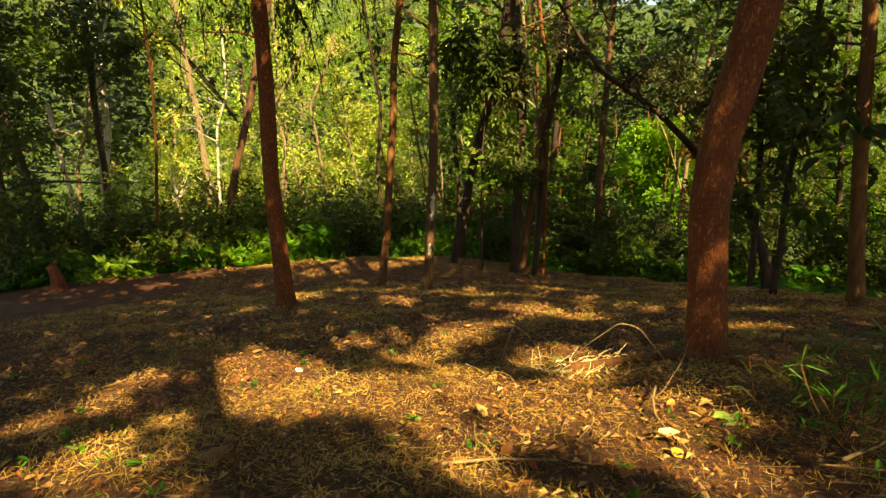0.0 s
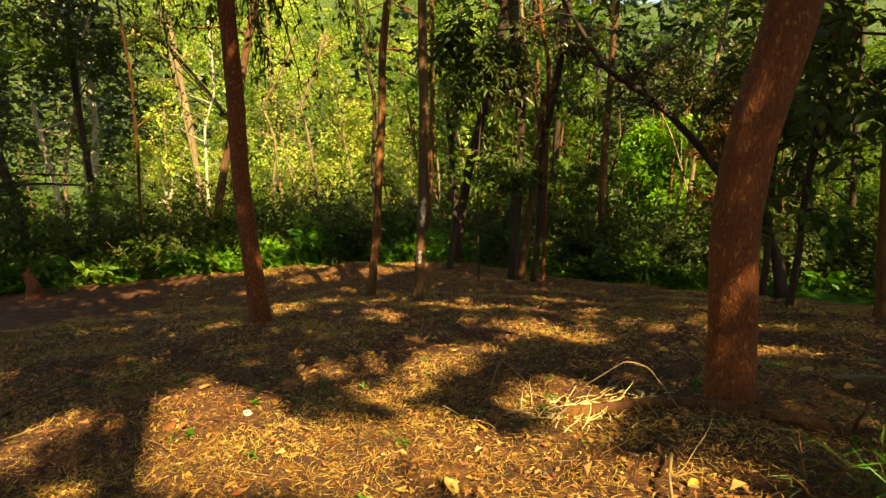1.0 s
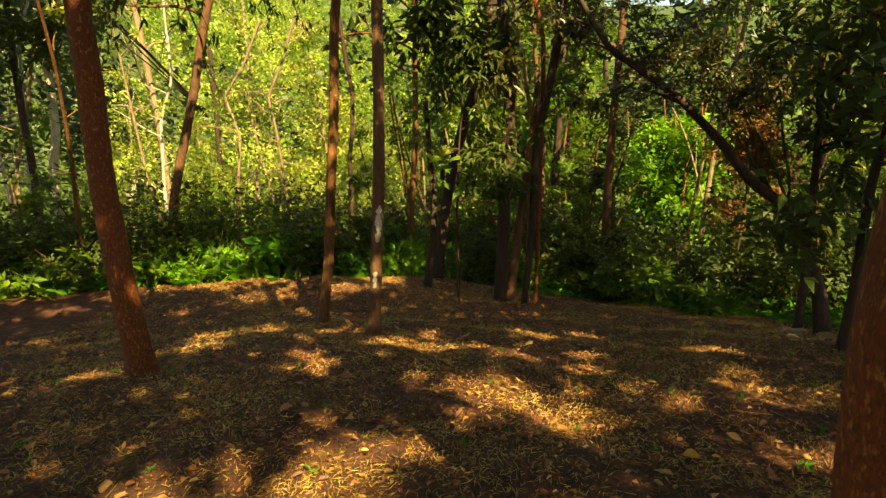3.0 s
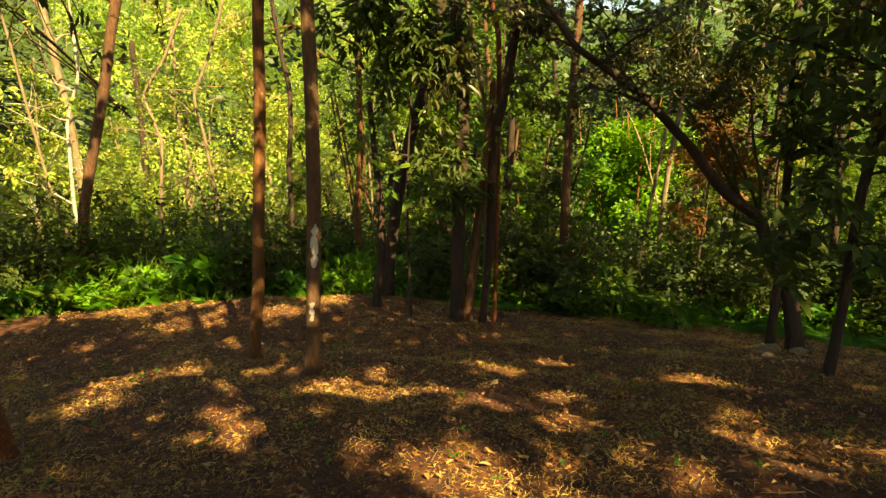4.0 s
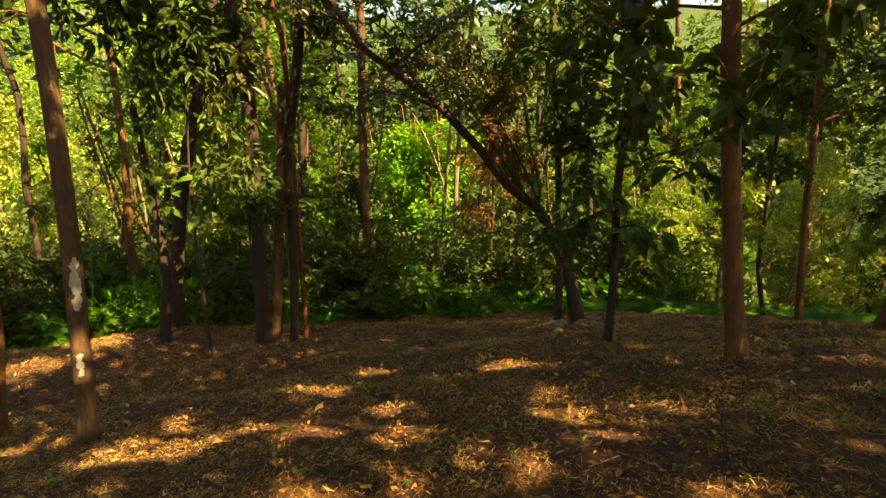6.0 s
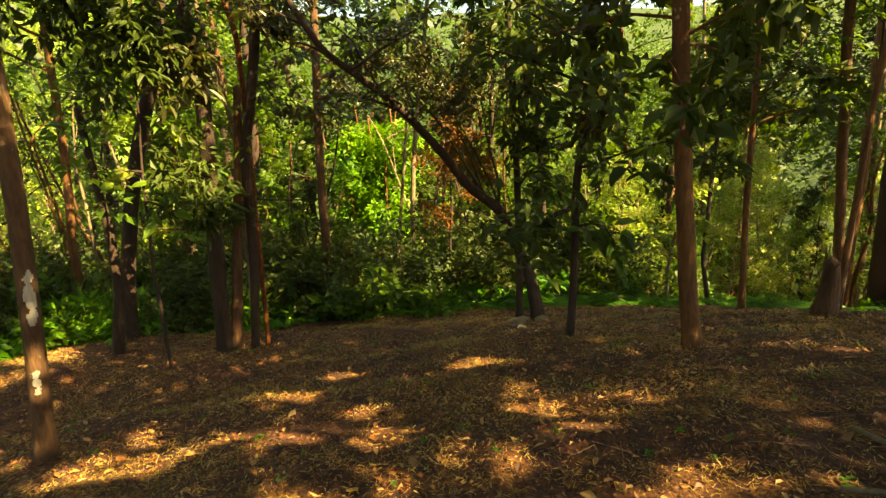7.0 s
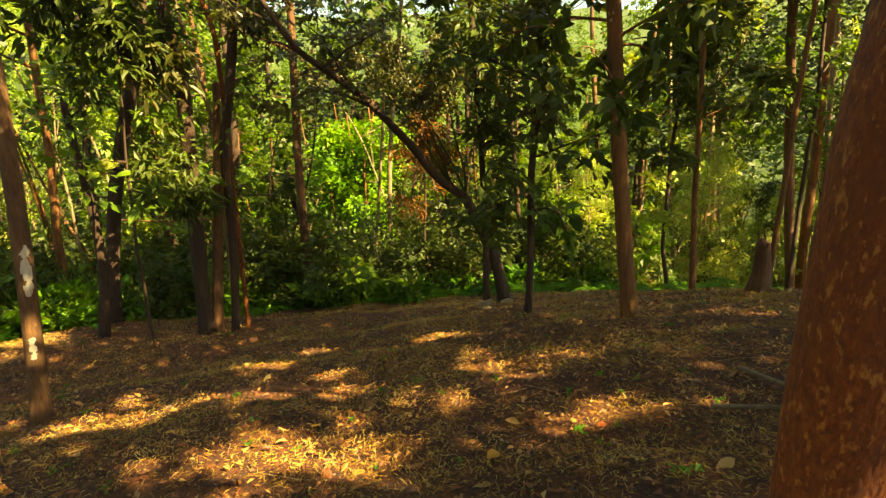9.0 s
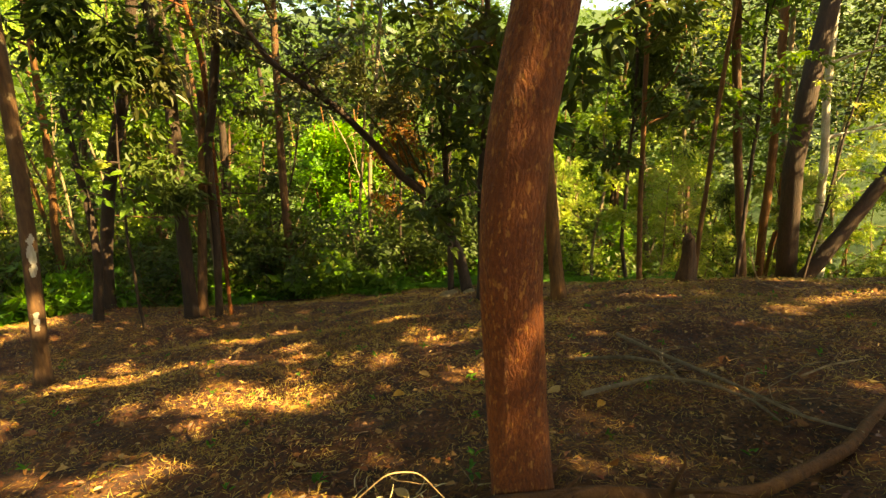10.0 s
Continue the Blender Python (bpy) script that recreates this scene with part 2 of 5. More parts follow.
def leaves(points, axes, ups, length, width, shape="quick"):
    """Folded leaf blades: one at each point, along its axis."""
    tpl, tf = SHAPES[shape]
    points, a = np.asarray(points, float), unit(np.asarray(axes, float))
    s = unit(np.cross(a, ups) + 1e-6)
    u = np.cross(s, a)
    n, k = len(points), len(tpl)
    length, width = np.broadcast_to(length, n), np.broadcast_to(width, n)
    v = (points[:, None] + a[:, None] * (tpl[:, 0] * length[:, None])[..., None] + s[:, None] * (tpl[:, 1] * width[:, None])[..., None]
         + u[:, None] * (tpl[:, 2] * np.minimum(length, 2.2 * width)[:, None])[..., None])
    f = (tf[None] + (np.arange(n) * k)[:, None, None]).reshape(-1, tf.shape[1])
    return v.reshape(-1, 3), f


def tube(nodes, radii, sides=10, rough=0.0, seed=0, flare=0.0, rings=0):
    """A tapering round stem along a line of nodes, with an uneven skin and a closed tip."""
    nodes, radii = np.asarray(nodes, float), np.asarray(radii, float)
    seg = np.r_[0, np.cumsum(np.linalg.norm(np.diff(nodes, axis=0), axis=1))]
    m = rings or max(3, len(nodes) * 3)
    s = np.linspace(0, seg[-1], m)
    c = np.stack([np.interp(s, seg, nodes[:, i]) for i in range(3)], 1)
    for _ in range(2):
        c[1:-1] = 0.5 * c[1:-1] + 0.25 * (c[:-2] + c[2:])
    r = np.interp(s, seg, radii)
    if flare:
        r = r * (1 + flare * np.exp(-s / (2.2 * radii[0])))
    t = unit(np.gradient(c, axis=0))
    side = unit(np.cross(t, (0.03, 1.0, 0.02)))
    other = np.cross(t, side)
    ang = np.linspace(0, 2 * np.pi, sides, endpoint=False)
    g = np.random.default_rng(seed)
    lump = np.zeros((m, sides))
    if rough:
        for k in range(1, 6):
            ph = g.uniform(0, 6.28, 3)
            lump += g.normal() / k * np.sin(k * ang[None] + ph[0] + g.uniform(-2, 2) * s[:, None] * 2) * np.cos(s[:, None] * g.uniform(1, 7) + ph[1])
        lump = rough * (lump * 0.5 + g.normal(0, 0.28, lump.shape))
        if flare:
            lump += 0.22 * np.exp(-s / (1.6 * radii[0]))[:, None] * np.sin(ang * 4 + g.uniform(0, 6))[None]
    rr = r[:, None] * (1 + lump)
    v = c[:, None] + side[:, None] * (rr * np.cos(ang))[..., None] + other[:, None] * (rr * np.sin(ang))[..., None]
    i, j = np.meshgrid(np.arange(m - 1), np.arange(sides), indexing="ij")
    f = np.stack([i * sides + j, i * sides + (j + 1) % sides, (i + 1) * sides + (j + 1) % sides, (i + 1) * sides + j], -1).reshape(-1, 4)
    tip = len(v.reshape(-1, 3))
    top = (m - 1) * sides
    caps = [(top + j, top + (j + 1) % sides, tip, tip) for j in range(sides)]
    v = np.concatenate([v.reshape(-1, 3), c[-1:] + t[-1:] * r[-1]])
    caps = np.array([(a, b, tip, tip) for a, b, _, _ in caps])
    # the last cap corner repeats the tip at its own vertex so that the faces stay quads
    v = np.concatenate([v, v[-1:] + 1e-4])
    caps[:, 3] = tip + 1
    return v, np.concatenate([f, caps])


def wander(start, direction, length, steps, g, jitter=0.12, droop=0.0):
    pts, d = [np.asarray(start, float)], unit(np.asarray(direction, float))
    for _ in range(steps):
        d = unit(d + g.normal(0, jitter, 3) + (0, 0, -droop))
        pts.append(pts[-1] + d * length / steps)
    return np.array(pts)


# ---- the lie of the land ----
LUMPS = [(RNG.uniform(1.5, 9), RNG.uniform(0, 6.28), RNG.uniform(0, 6.28), RNG.normal()) for _ in range(22)]


def ground_z(x, y):
    x, y = np.asarray(x, float), np.asarray(y, float)
    lumps = sum(a / w * np.sin(w * (x * math.cos(d) + y * math.sin(d)) + ph) for w, d, ph, a in LUMPS)
    z = -0.15 - 0.287 * np.clip(y, -60, 42)
    z = z + 0.24 * np.exp(-((x + 0.4) ** 2 / 10 + (y - 10.3) ** 2 / 14))
    z = z - 0.07 * np.exp(-((x + 1.4) ** 2 / 4 + (y - 4) ** 2 / 3)) - 0.12 * np.exp(-((y - 3.2) / 2) ** 2)
    z = z + 0.13 * np.exp(-((x - 1.85) ** 2 + (y - 3.7) ** 2) / 0.4)
    u = np.clip((y - 10.9) / 3.6, 0, 1)
    z = z + u * u * (3 - 2 * u) * np.interp(x, [-12, -9, -6, -4, -2, 0, 1.5, 3, 5, 7], [.2, .55, .68, .8, .84, .84, .62, .40, .15, 0])
    xe = np.clip(x - 5, 0, 7)
    z = z - 0.018 * xe ** 2 - 0.3 * np.clip(x - 12, 0, 20)
    z = z - 0.010 * np.clip(y - 15, 0, 12) ** 2 - 0.12 * np.clip(y - 27, 0, 15)
    r = np.hypot(x, y)
    z = z + 0.04 * lumps * np.exp(-(r / 40) ** 2)
    return z + 0.42 * np.clip(r - 58, 0, 130) * np.where(y > -10, 1, 0.2)


def gz(x, y):
    return float(ground_z(x, y))


def axis_steps(lo, hi, fine, far, grow=1.22):
    mid = list(np.arange(lo, hi, fine))
    up, d, p = [], fine, hi
    while p < far:
        up.append(p)
        d *= grow
        p += d
    up.append(far)
    dn, d, p = [], fine * grow, lo - fine * grow
    while p > -far:
        dn.append(p)
        d *= grow
        p -= d
    return np.array(dn[::-1] + mid + up)


def build_ground():
    xs, ys = axis_steps(-7, 11, 0.09, 900), axis_steps(0.4, 15, 0.08, 900)
    gx, gy = np.meshgrid(xs, ys, indexing="ij")
    z = ground_z(gx, gy)
    g = np.random.default_rng(3)
    z = z + g.normal(0, 0.005, z.shape)
    v = np.stack([gx, gy, z], -1).reshape(-1, 3)
    n = len(ys)
    i, j = np.meshgrid(np.arange(len(xs) - 1), np.arange(n - 1), indexing="ij")
    f = np.stack([i * n + j, (i + 1) * n + j, (i + 1) * n + j + 1, i * n + j + 1], -1).reshape(-1, 4)
    ob = new("ground", mesh_from("ground", v, f, SOIL, True))
    return tagged(ob, "brown forest floor sloping downhill, covered with dry leaf litter", "forest floor", kind="structure")


GROUND = build_ground()


# ---- trees ----
def sprays(tips, g, n, spread, per=36, tilt=0.4):
    """Flat, slightly drooping sprays of leaves about some of the tips: places, directions and upper sides."""
    k = max(5, n // per)
    c = tips[g.integers(0, len(tips), k)] + g.normal(0, 0.35 * spread, (k, 3))
    face = unit(g.normal(0, tilt, (k, 3)) + np.array(TO_SUN) * 0.4 + (0, 0, 0.6))
    a = unit(np.cross(face, g.normal(0, 1, (k, 3))))
    b = np.cross(face, a)
    i = np.arange(n) % k
    r = np.sqrt(g.random(n)) * spread * g.uniform(0.5, 1.35, k)[i]
    th = g.uniform(0, 6.283, n)
    out = a[i] * np.cos(th)[:, None] + b[i] * np.sin(th)[:, None] * 0.75
    p = c[i] + out * r[:, None] + face[i] * g.normal(0, 0.12 * spread, (n, 1)) - np.array((0, 0, 0.45)) * (r * r / spread)[:, None]
    return p, out, face[i]


def leaf_cloud(cloud, g, length, shape="quick", droop=0.3, ratio=0.5):
    pts, out, face = cloud
    n = len(pts)
    up = unit(g.normal(0, 0.36, (n, 3)) + face)
    ax = out + g.normal(0, 0.6, (n, 3)) + (0, 0, -droop)
    ax = unit(ax - 0.85 * (ax * up).sum(1, keepdims=True) * up)
    ln = length * g.uniform(0.6, 1.35, n)
    return leaves(pts, ax, up, ln, ln * ratio * g.uniform(0.8, 1.2, n), shape)


TRUNKS = {}


def big_tree(name, base, nodes, r0, r1, skin, label, limbs=4, limb_from=0.6, crown_n=900, leaf=0.16, leaf_mat=MIDGREEN, seed=0, sides=22, group="trees of the clearing", spread=0.5, rough=0.07, limb_len=2.2, flare=0.45, radii=None, low=(), hang=0.3, ratio=0.5):
    """A tree with a trunk along nodes (offsets from its base), limbs and a leafy crown."""
    g = np.random.default_rng(seed)
    bz = gz(*base)
    ob = root_at(name, (base[0], base[1], bz), label, "tree", group)
    nodes = np.array([(0, 0, -0.12)] + list(nodes), float)
    seg = np.r_[0, np.cumsum(np.linalg.norm(np.diff(nodes, axis=0), axis=1))]
    radii = np.array([radii[0]] + list(radii)) if radii else r0 + (r1 - r0) * (seg / seg[-1]) ** 0.8
    part("trunk", mesh_from("trunk", *tube(nodes, radii, sides, rough, seed, flare, rings=int(seg[-1] * 9)), skin, True), ob)
    tips = []
    for k in range(limbs):
        s = seg[-1] * (limb_from + (1 - limb_from) * (k + g.uniform(0, 0.8)) / limbs)
        p = np.array([np.interp(s, seg, nodes[:, i]) for i in range(3)])
        a = g.uniform(0, 6.28)
        ln = limb_len * g.uniform(0.7, 1.3)
        w = wander(p, (math.cos(a), math.sin(a), g.uniform(0.2, 0.8)), ln, 7, g, 0.16)
        r = np.interp(s, seg, radii) * 0.5
        pieces = [tube(w, np.linspace(r, r * 0.25, len(w)), 7, 0.05, seed + k, rings=14)]
        for q in range(4):
            b = wander(w[2 + q], g.normal(0, 1, 3) + (0, 0, 0.3), ln * 0.45, 4, g, 0.2)
            pieces.append(tube(b, np.linspace(r * 0.35, r * 0.1, len(b)), 4, rings=6))
            tips += list(b[1:])
        tips += list(w[3:])
        part("limb", mesh_from("limb", *join(pieces), skin, True), ob)
    for h, az, ln, droop, count, size, mat in low:
        p = np.array([np.interp(h, nodes[:, 2], nodes[:, i]) for i in range(3)])
        w = wander(p, (math.cos(az), math.sin(az), 0.35), ln, 8, g, 0.12, droop)
        pieces, sprigs = [tube(w, np.linspace(0.022, 0.006, len(w)), 6)], list(w[3:])
        for q in range(7):
            b = wander(w[2 + q % 7], g.normal(0, 1, 3) * (1, 1, 0.5) + (0, 0, -droop * 5), ln * 0.35, 5, g, 0.2, droop)
            pieces.append(tube(b, np.linspace(0.007, 0.003, len(b)), 4))
            sprigs += list(b[1:])
        limb = part("limb", mesh_from("limb", *join(pieces), skin, True), ob)
        part("leaves", mesh_from("leaves", *leaf_cloud(sprays(np.array(sprigs), g, count, size * 1.1, 9, 0.55), g, size, "fine", 0.9, 0.55), mat), limb)
    if crown_n:
        cloud = sprays(np.array(tips), g, crown_n, spread)
        part("crown", mesh_from("crown", *leaf_cloud(cloud, g, leaf, "quick" if leaf > 0.15 else "far", hang, ratio), leaf_mat), ob)
    TRUNKS[ob.name] = nodes
    return ob


def stem_tree(nodes, r0, r1, skin, label, grow=4.0, **more):
    """A tree whose visible stem runs through nodes of the place, from low to high, rooted in the ground below."""
    x0, y0, z0 = nodes[0]
    bz = gz(x0, y0)
    rel = [(x - x0, y - y0, z - bz) for x, y, z in nodes if z - bz > 0.25]
    a, b = np.array(rel[-2]), np.array(rel[-1])
    d = unit(b - a + np.array((0, 0, 0.4)))
    rel += [tuple(b + d * grow * f) for f in (0.4, 1.0)]
    more.setdefault("flare", 0.2)
    return big_tree("tree", (x0, y0), [(0, 0, 0)] + rel, r0, r1, skin, label, **more)


def bough(tree, height, centre, radius, count, size, mat, ratio=0.5, seed=0, twigs=9, per=14, droop=0.9, r0=0.02):
    """A leafy bough that leaves the trunk at a height and spreads about a centre of the place."""
    g = np.random.default_rng(seed)
    nodes = TRUNKS[tree.name]
    p = np.array([np.interp(height, nodes[:, 2], nodes[:, i]) for i in range(3)])
    c = np.array(centre) - np.array(tree.location)
    w = np.array([p + (c - p) * f + (0, 0, 0.18 * math.sin(3.14 * f)) + g.normal(0, 0.04, 3) * (0 < f < 1) for f in np.linspace(0, 1, 8)])
    skin = tree.children[0].data.materials[0]
    pieces, tips = [tube(w, np.linspace(r0, 0.007, 8), 6, rings=12)], [w[-1], w[-2]]
    for q in range(twigs):
        b = wander(w[4 + q % 4], unit(g.normal(0, 1, 3)) * (1, 1, 0.75), np.mean(radius) * 1.1, 5, g, 0.2, 0.04)
        b = w[4 + q % 4] + (b - w[4 + q % 4]) * (np.array(radius) / np.mean(radius))
        pieces.append(tube(b, np.linspace(0.008, 0.003, len(b)), 4, rings=7))
        tips += list(b[1:])
    limb = part("bough", mesh_from("bough", *join(pieces), skin, True), tree)
    part("leaves", mesh_from("leaves", *leaf_cloud(sprays(np.array(tips), g, count, size * 1.4, per, 0.6), g, size, "fine" if size > 0.17 else "quick", droop, ratio), mat), limb)


def straight(lean, height, wobble=0.03, seed=0, n=9):
    g = np.random.default_rng(seed + 100)
    w = np.cumsum(g.normal(0, wobble, (n, 2)), axis=0)
    w[0] = 0
    return [(lean[0] * h + w[i][0] * min(1, h), lean[1] * h + w[i][1] * min(1, h), h) for i, h in enumerate(np.linspace(0.0, height, n))]


big_tree("tree", (1.88, 3.70), [(0, 0, 0), (0, 0.06, 0.35), (-0.03, 0.06, 0.7), (-0.08, 0.04, 1.0), (-0.07, 0.04, 1.3), (-0.05, 0.03, 1.6), (0.02, 0, 1.95), (0.06, -0.03, 2.3), (0.15, -0.1, 3.3), (0.3, -0.2, 6), (0.4, -0.2, 9)],
         0.13, 0.105, BARK_RED, "thick reddish brown trunk with flaky bark and a bent base", crown_n=700, seed=4, sides=30, limb_from=0.6, rough=0.035, flare=0.25)
twiggy = big_tree("tree", (-2.28, 7.53), straight((0.007, -0.053), 8, 0.03, 1), 0.125, 0.07, BARK_RED, "slender reddish brown tree leaning at the clearing", seed=11, rough=0.05,
         low=[(4.5, 1.3, 2.2, 0.32, 60, 0.10, DEEP)])
big_tree("tree", (-1.27, 10.81), straight((0.106, -0.027), 9, 0.03, 2), 0.085, 0.055, BARK_TAN, "thin straight tan tree in dappled sun", seed=12, rough=0.05)
lichened = big_tree("tree", (-0.28, 9.75), straight((0.046, 0.04), 9, 0.02, 3), 0.088, 0.06, BARK_LICHEN, "thin brown tree with pale lichen patches", seed=13, rough=0.05)


def lichen_patch(tree, nodes, h0, h1, r, mid, half, seed):
    nodes = np.array(nodes)
    g = np.random.default_rng(seed)
    a, h = np.linspace(mid - half, mid + half, 13), np.linspace(h0, h1, 25)
    v = np.array([(np.interp(z, nodes[:, 2], nodes[:, 0]) + r * math.cos(q), np.interp(z, nodes[:, 2], nodes[:, 1]) + r * math.sin(q), z) for z in h for q in a])
    u, w = np.meshgrid(np.linspace(-1, 1, 25), np.linspace(-1, 1, 13), indexing="ij")
    wide = 1 - np.abs(u) ** 2 + 0.35 * np.sin(9 * u + seed) + 0.2 * np.sin(21 * u)
    ok = np.abs(w + 0.2 * np.sin(5 * u)) < wide
    f = [(i * 13 + j, i * 13 + j + 1, i * 13 + j + 14, i * 13 + j + 13) for i in range(24) for j in range(12) if ok[i, j]]
    part("lichen", mesh_from("lichen", v, f, BARK_WHITE, True), tree, "whitish lichen patch")


STEM = straight((0.046, 0.04), 9, 0.02, 3)
lichen_patch(lichened, STEM, 1.3, 1.85, 0.0875, -1.35, 0.55, 1)
lichen_patch(lichened, STEM, 0.68, 0.95, 0.092, -1.6, 0.35, 2)
big_tree("tree", (5.86, 7.26), straight((-0.042, 0.125), 9, 0.02, 4), 0.098, 0.075, BARK_TAN, "reddish brown tree with large dark leaves", seed=14, rough=0.05,
         low=[(3.3, -1.2, 1.4, 0.05, 95, 0.23, DEEP), (3.2, 0.3, 1.5, 0.06, 95, 0.23, DEEP), (2.6, 3.4, 1.0, 0.06, 40, 0.22, DEEP), (3.5, 2.2, 1.6, 0.06, 95, 0.23, DEEP)])
stem_tree([(4.92, 16.5, -4.75), (4.95, 16.5, -3.08), (4.93, 16.5, -1.64), (4.94, 16.5, -0.28), (4.99, 16.5, 1.4)], 0.12, 0.08, BARK_BROWN, "slim reddish tree at the wood's edge", seed=15, leaf_mat=OLIVE, limb_from=0.5, limbs=7, crown_n=1800, leaf=0.13, spread=0.3, limb_len=1.6)
stem_tree([(8.09, 17.5, -5.41), (8.05, 17.5, -4.59), (7.96, 17.5, -2.84), (8.03, 17.5, -1.2), (8.16, 17.5, 0.13), (8.36, 17.5, 1.42)], 0.075, 0.055, BARK_PALE, "slim pale tree at the wood's edge", seed=16, crown_n=500)
dark_stem = stem_tree([(1.85, 13.0, -3.28), (1.88, 13.0, -1.59), (1.93, 13.0, -0.22), (1.95, 13.0, 0.72), (1.9, 13.0, 1.21), (1.81, 13.0, 1.99)], 0.125, 0.105, BARK_DARK, "dark straight tree beside a leaning one", seed=18, leaf_mat=DEEP, limb_from=0.7, limbs=6, crown_n=900, leaf=0.2, hang=1.3, ratio=0.33, spread=0.35, limb_len=1.7)
brown_stem = stem_tree([(2.33, 13.0, -3.48), (2.42, 13.0, -2.45), (2.46, 13.0, -1.66), (2.46, 13.0, -0.8), (2.48, 13.0, -0.16), (2.61, 13.0, 0.38), (2.76, 13.0, 1.24), (2.87, 13.0, 2.07)], 0.07, 0.085, BARK_DARK, "dark crooked tree with pale lichen at its foot", seed=17, leaf_mat=OLIVE, limb_from=0.6, limbs=6, crown_n=900, leaf=0.2, hang=1.3, ratio=0.33, spread=0.35, limb_len=1.7)
stem_tree([(2.04, 13.05, -3.42), (2.2, 13.05, -1.92), (2.36, 13.05, -0.51), (2.45, 13.1, 0.3)], 0.1, 0.06, BARK_BROWN, "short brown stem between two taller trees", grow=0.5, seed=171, limbs=2, crown_n=60, limb_len=0.6)
stem_tree([(2.42, 13.3, -2.0), (2.42, 13.3, 0.15), (2.33, 13.3, 0.56), (2.26, 13.3, 1.08), (2.13, 13.3, 1.58), (2.04, 13.3, 2.06)], 0.034, 0.04, BARK_PALE, "pale slender stem leaning beside dark trunks", seed=172, limbs=3, crown_n=120)
stem_tree([(2.6, 13.2, -2.6), (2.6, 13.2, 0.2), (2.59, 13.2, 1.08), (2.57, 13.2, 1.59), (2.44, 13.2, 2.07)], 0.04, 0.045, BARK_RED, "reddish slender stem beside dark trunks", seed=173, limbs=3, crown_n=120)
bough(dark_stem, 5.0, (0.75, 12.5, 1.35), (0.8, 0.5, 0.75), 820, 0.2, DEEP, 0.36, 501, 16)
bough(dark_stem, 5.6, (0.2, 12.7, 1.75), (0.7, 0.5, 0.45), 560, 0.2, DEEP, 0.36, 502, 12)
bough(dark_stem, 4.6, (1.35, 12.4, 0.9), (0.45, 0.4, 0.5), 260, 0.2, OLIVE, 0.36, 503, 8)
bough(dark_stem, 2.6, (1.5, 12.5, -0.45), (0.45, 0.35, 0.5), 380, 0.17, DEEP, 0.42, 504, 12)
bough(dark_stem, 2.2, (1.75, 12.5, -1.0), (0.5, 0.35, 0.4), 340, 0.17, DEEP, 0.42, 505, 12)
bough(dark_stem, 3.4, (1.25, 12.6, 0.2), (0.35, 0.3, 0.3), 90, 0.16, MIDGREEN, 0.42, 506, 8)
bough(brown_stem, 5.2, (3.2, 12.6, 1.6), (0.55, 0.4, 0.6), 360, 0.17, OLIVE, 0.36, 507, 12)
bough(brown_stem, 4.3, (3.3, 12.8, 0.6), (0.4, 0.35, 0.4), 170, 0.16, OLIVE, 0.4, 508, 10)
leafy = big_tree("tree", (1.0, 12.45), straight((0.0, 0.0), 4.2, 0.03, 33), 0.03, 0.012, BARK_DARK, "slim sapling with a few large pale green leaves", seed=33, limbs=3, crown_n=60, leaf=0.2, limb_len=0.7, sides=8, spread=0.25,
         low=[(2.9, 3.6, 0.3, 0.05, 5, 0.26, SUNNY), (2.5, 5.2, 0.4, 0.06, 8, 0.22, MIDGREEN)])
for spot, way, size in (((0.06, -0.06, 2.76), (-1, -0.2, -0.12), 0.26), ((0.0, -0.1, 2.5), (1, -0.4, -0.3), 0.22), ((0.05, -0.05, 2.25), (-0.8, -0.5, -0.5), 0.24)):
    part("leaf", mesh_from("leaf", *leaves([spot], [way], [(0.1, -0.8, 0.7)], size, size * 0.38, "fine"), MIDGREEN), leafy, "large pale green leaf")


def hanging_twigs(tree):
    """Long thin twigs with narrow leaves, hanging from low limbs."""
    g = np.random.default_rng(131)
    for start, way, ln, count in (((0.03, -0.27, 5.0), (0.9, 0.25, 0.2), 2.0, 26), ((0.0, -0.25, 4.8), (-0.8, 0.3, 0.3), 1.3, 12), ((0.03, -0.2, 5.3), (0.8, -0.4, 0.2), 1.6, 14)):
        arm = wander(start, way, ln, 9, g, 0.08)
        limb = part("limb", mesh_from("limb", *tube(arm, np.linspace(0.03, 0.012, len(arm)), 7), BARK_DARK, True), tree)
        for k in range(count):
            w = wander(arm[g.integers(1, len(arm))] + g.normal(0, 0.05, 3) * (1, 1, 0), (g.normal(0, 0.2), g.normal(0, 0.2), -1), g.uniform(0.7, 2.3), 9, g, 0.1, 0.06)
            twig = mesh_from("hanging_twig", *tube(w, np.linspace(0.008, 0.003, len(w)), 4, rings=12), BARK_DARK, True)
            part("hanging_twig", twig, limb)
            p = w[g.integers(1, len(w), 44)] + g.normal(0, 0.04, (44, 3))
            part("leaves", mesh_from("leaves", *leaves(p, g.normal(0, 0.5, (44, 3)) + (0, 0, -1), g.normal(0, 1, (44, 3)), g.uniform(0.06, 0.14, 44), 0.028), DEEP), limb)


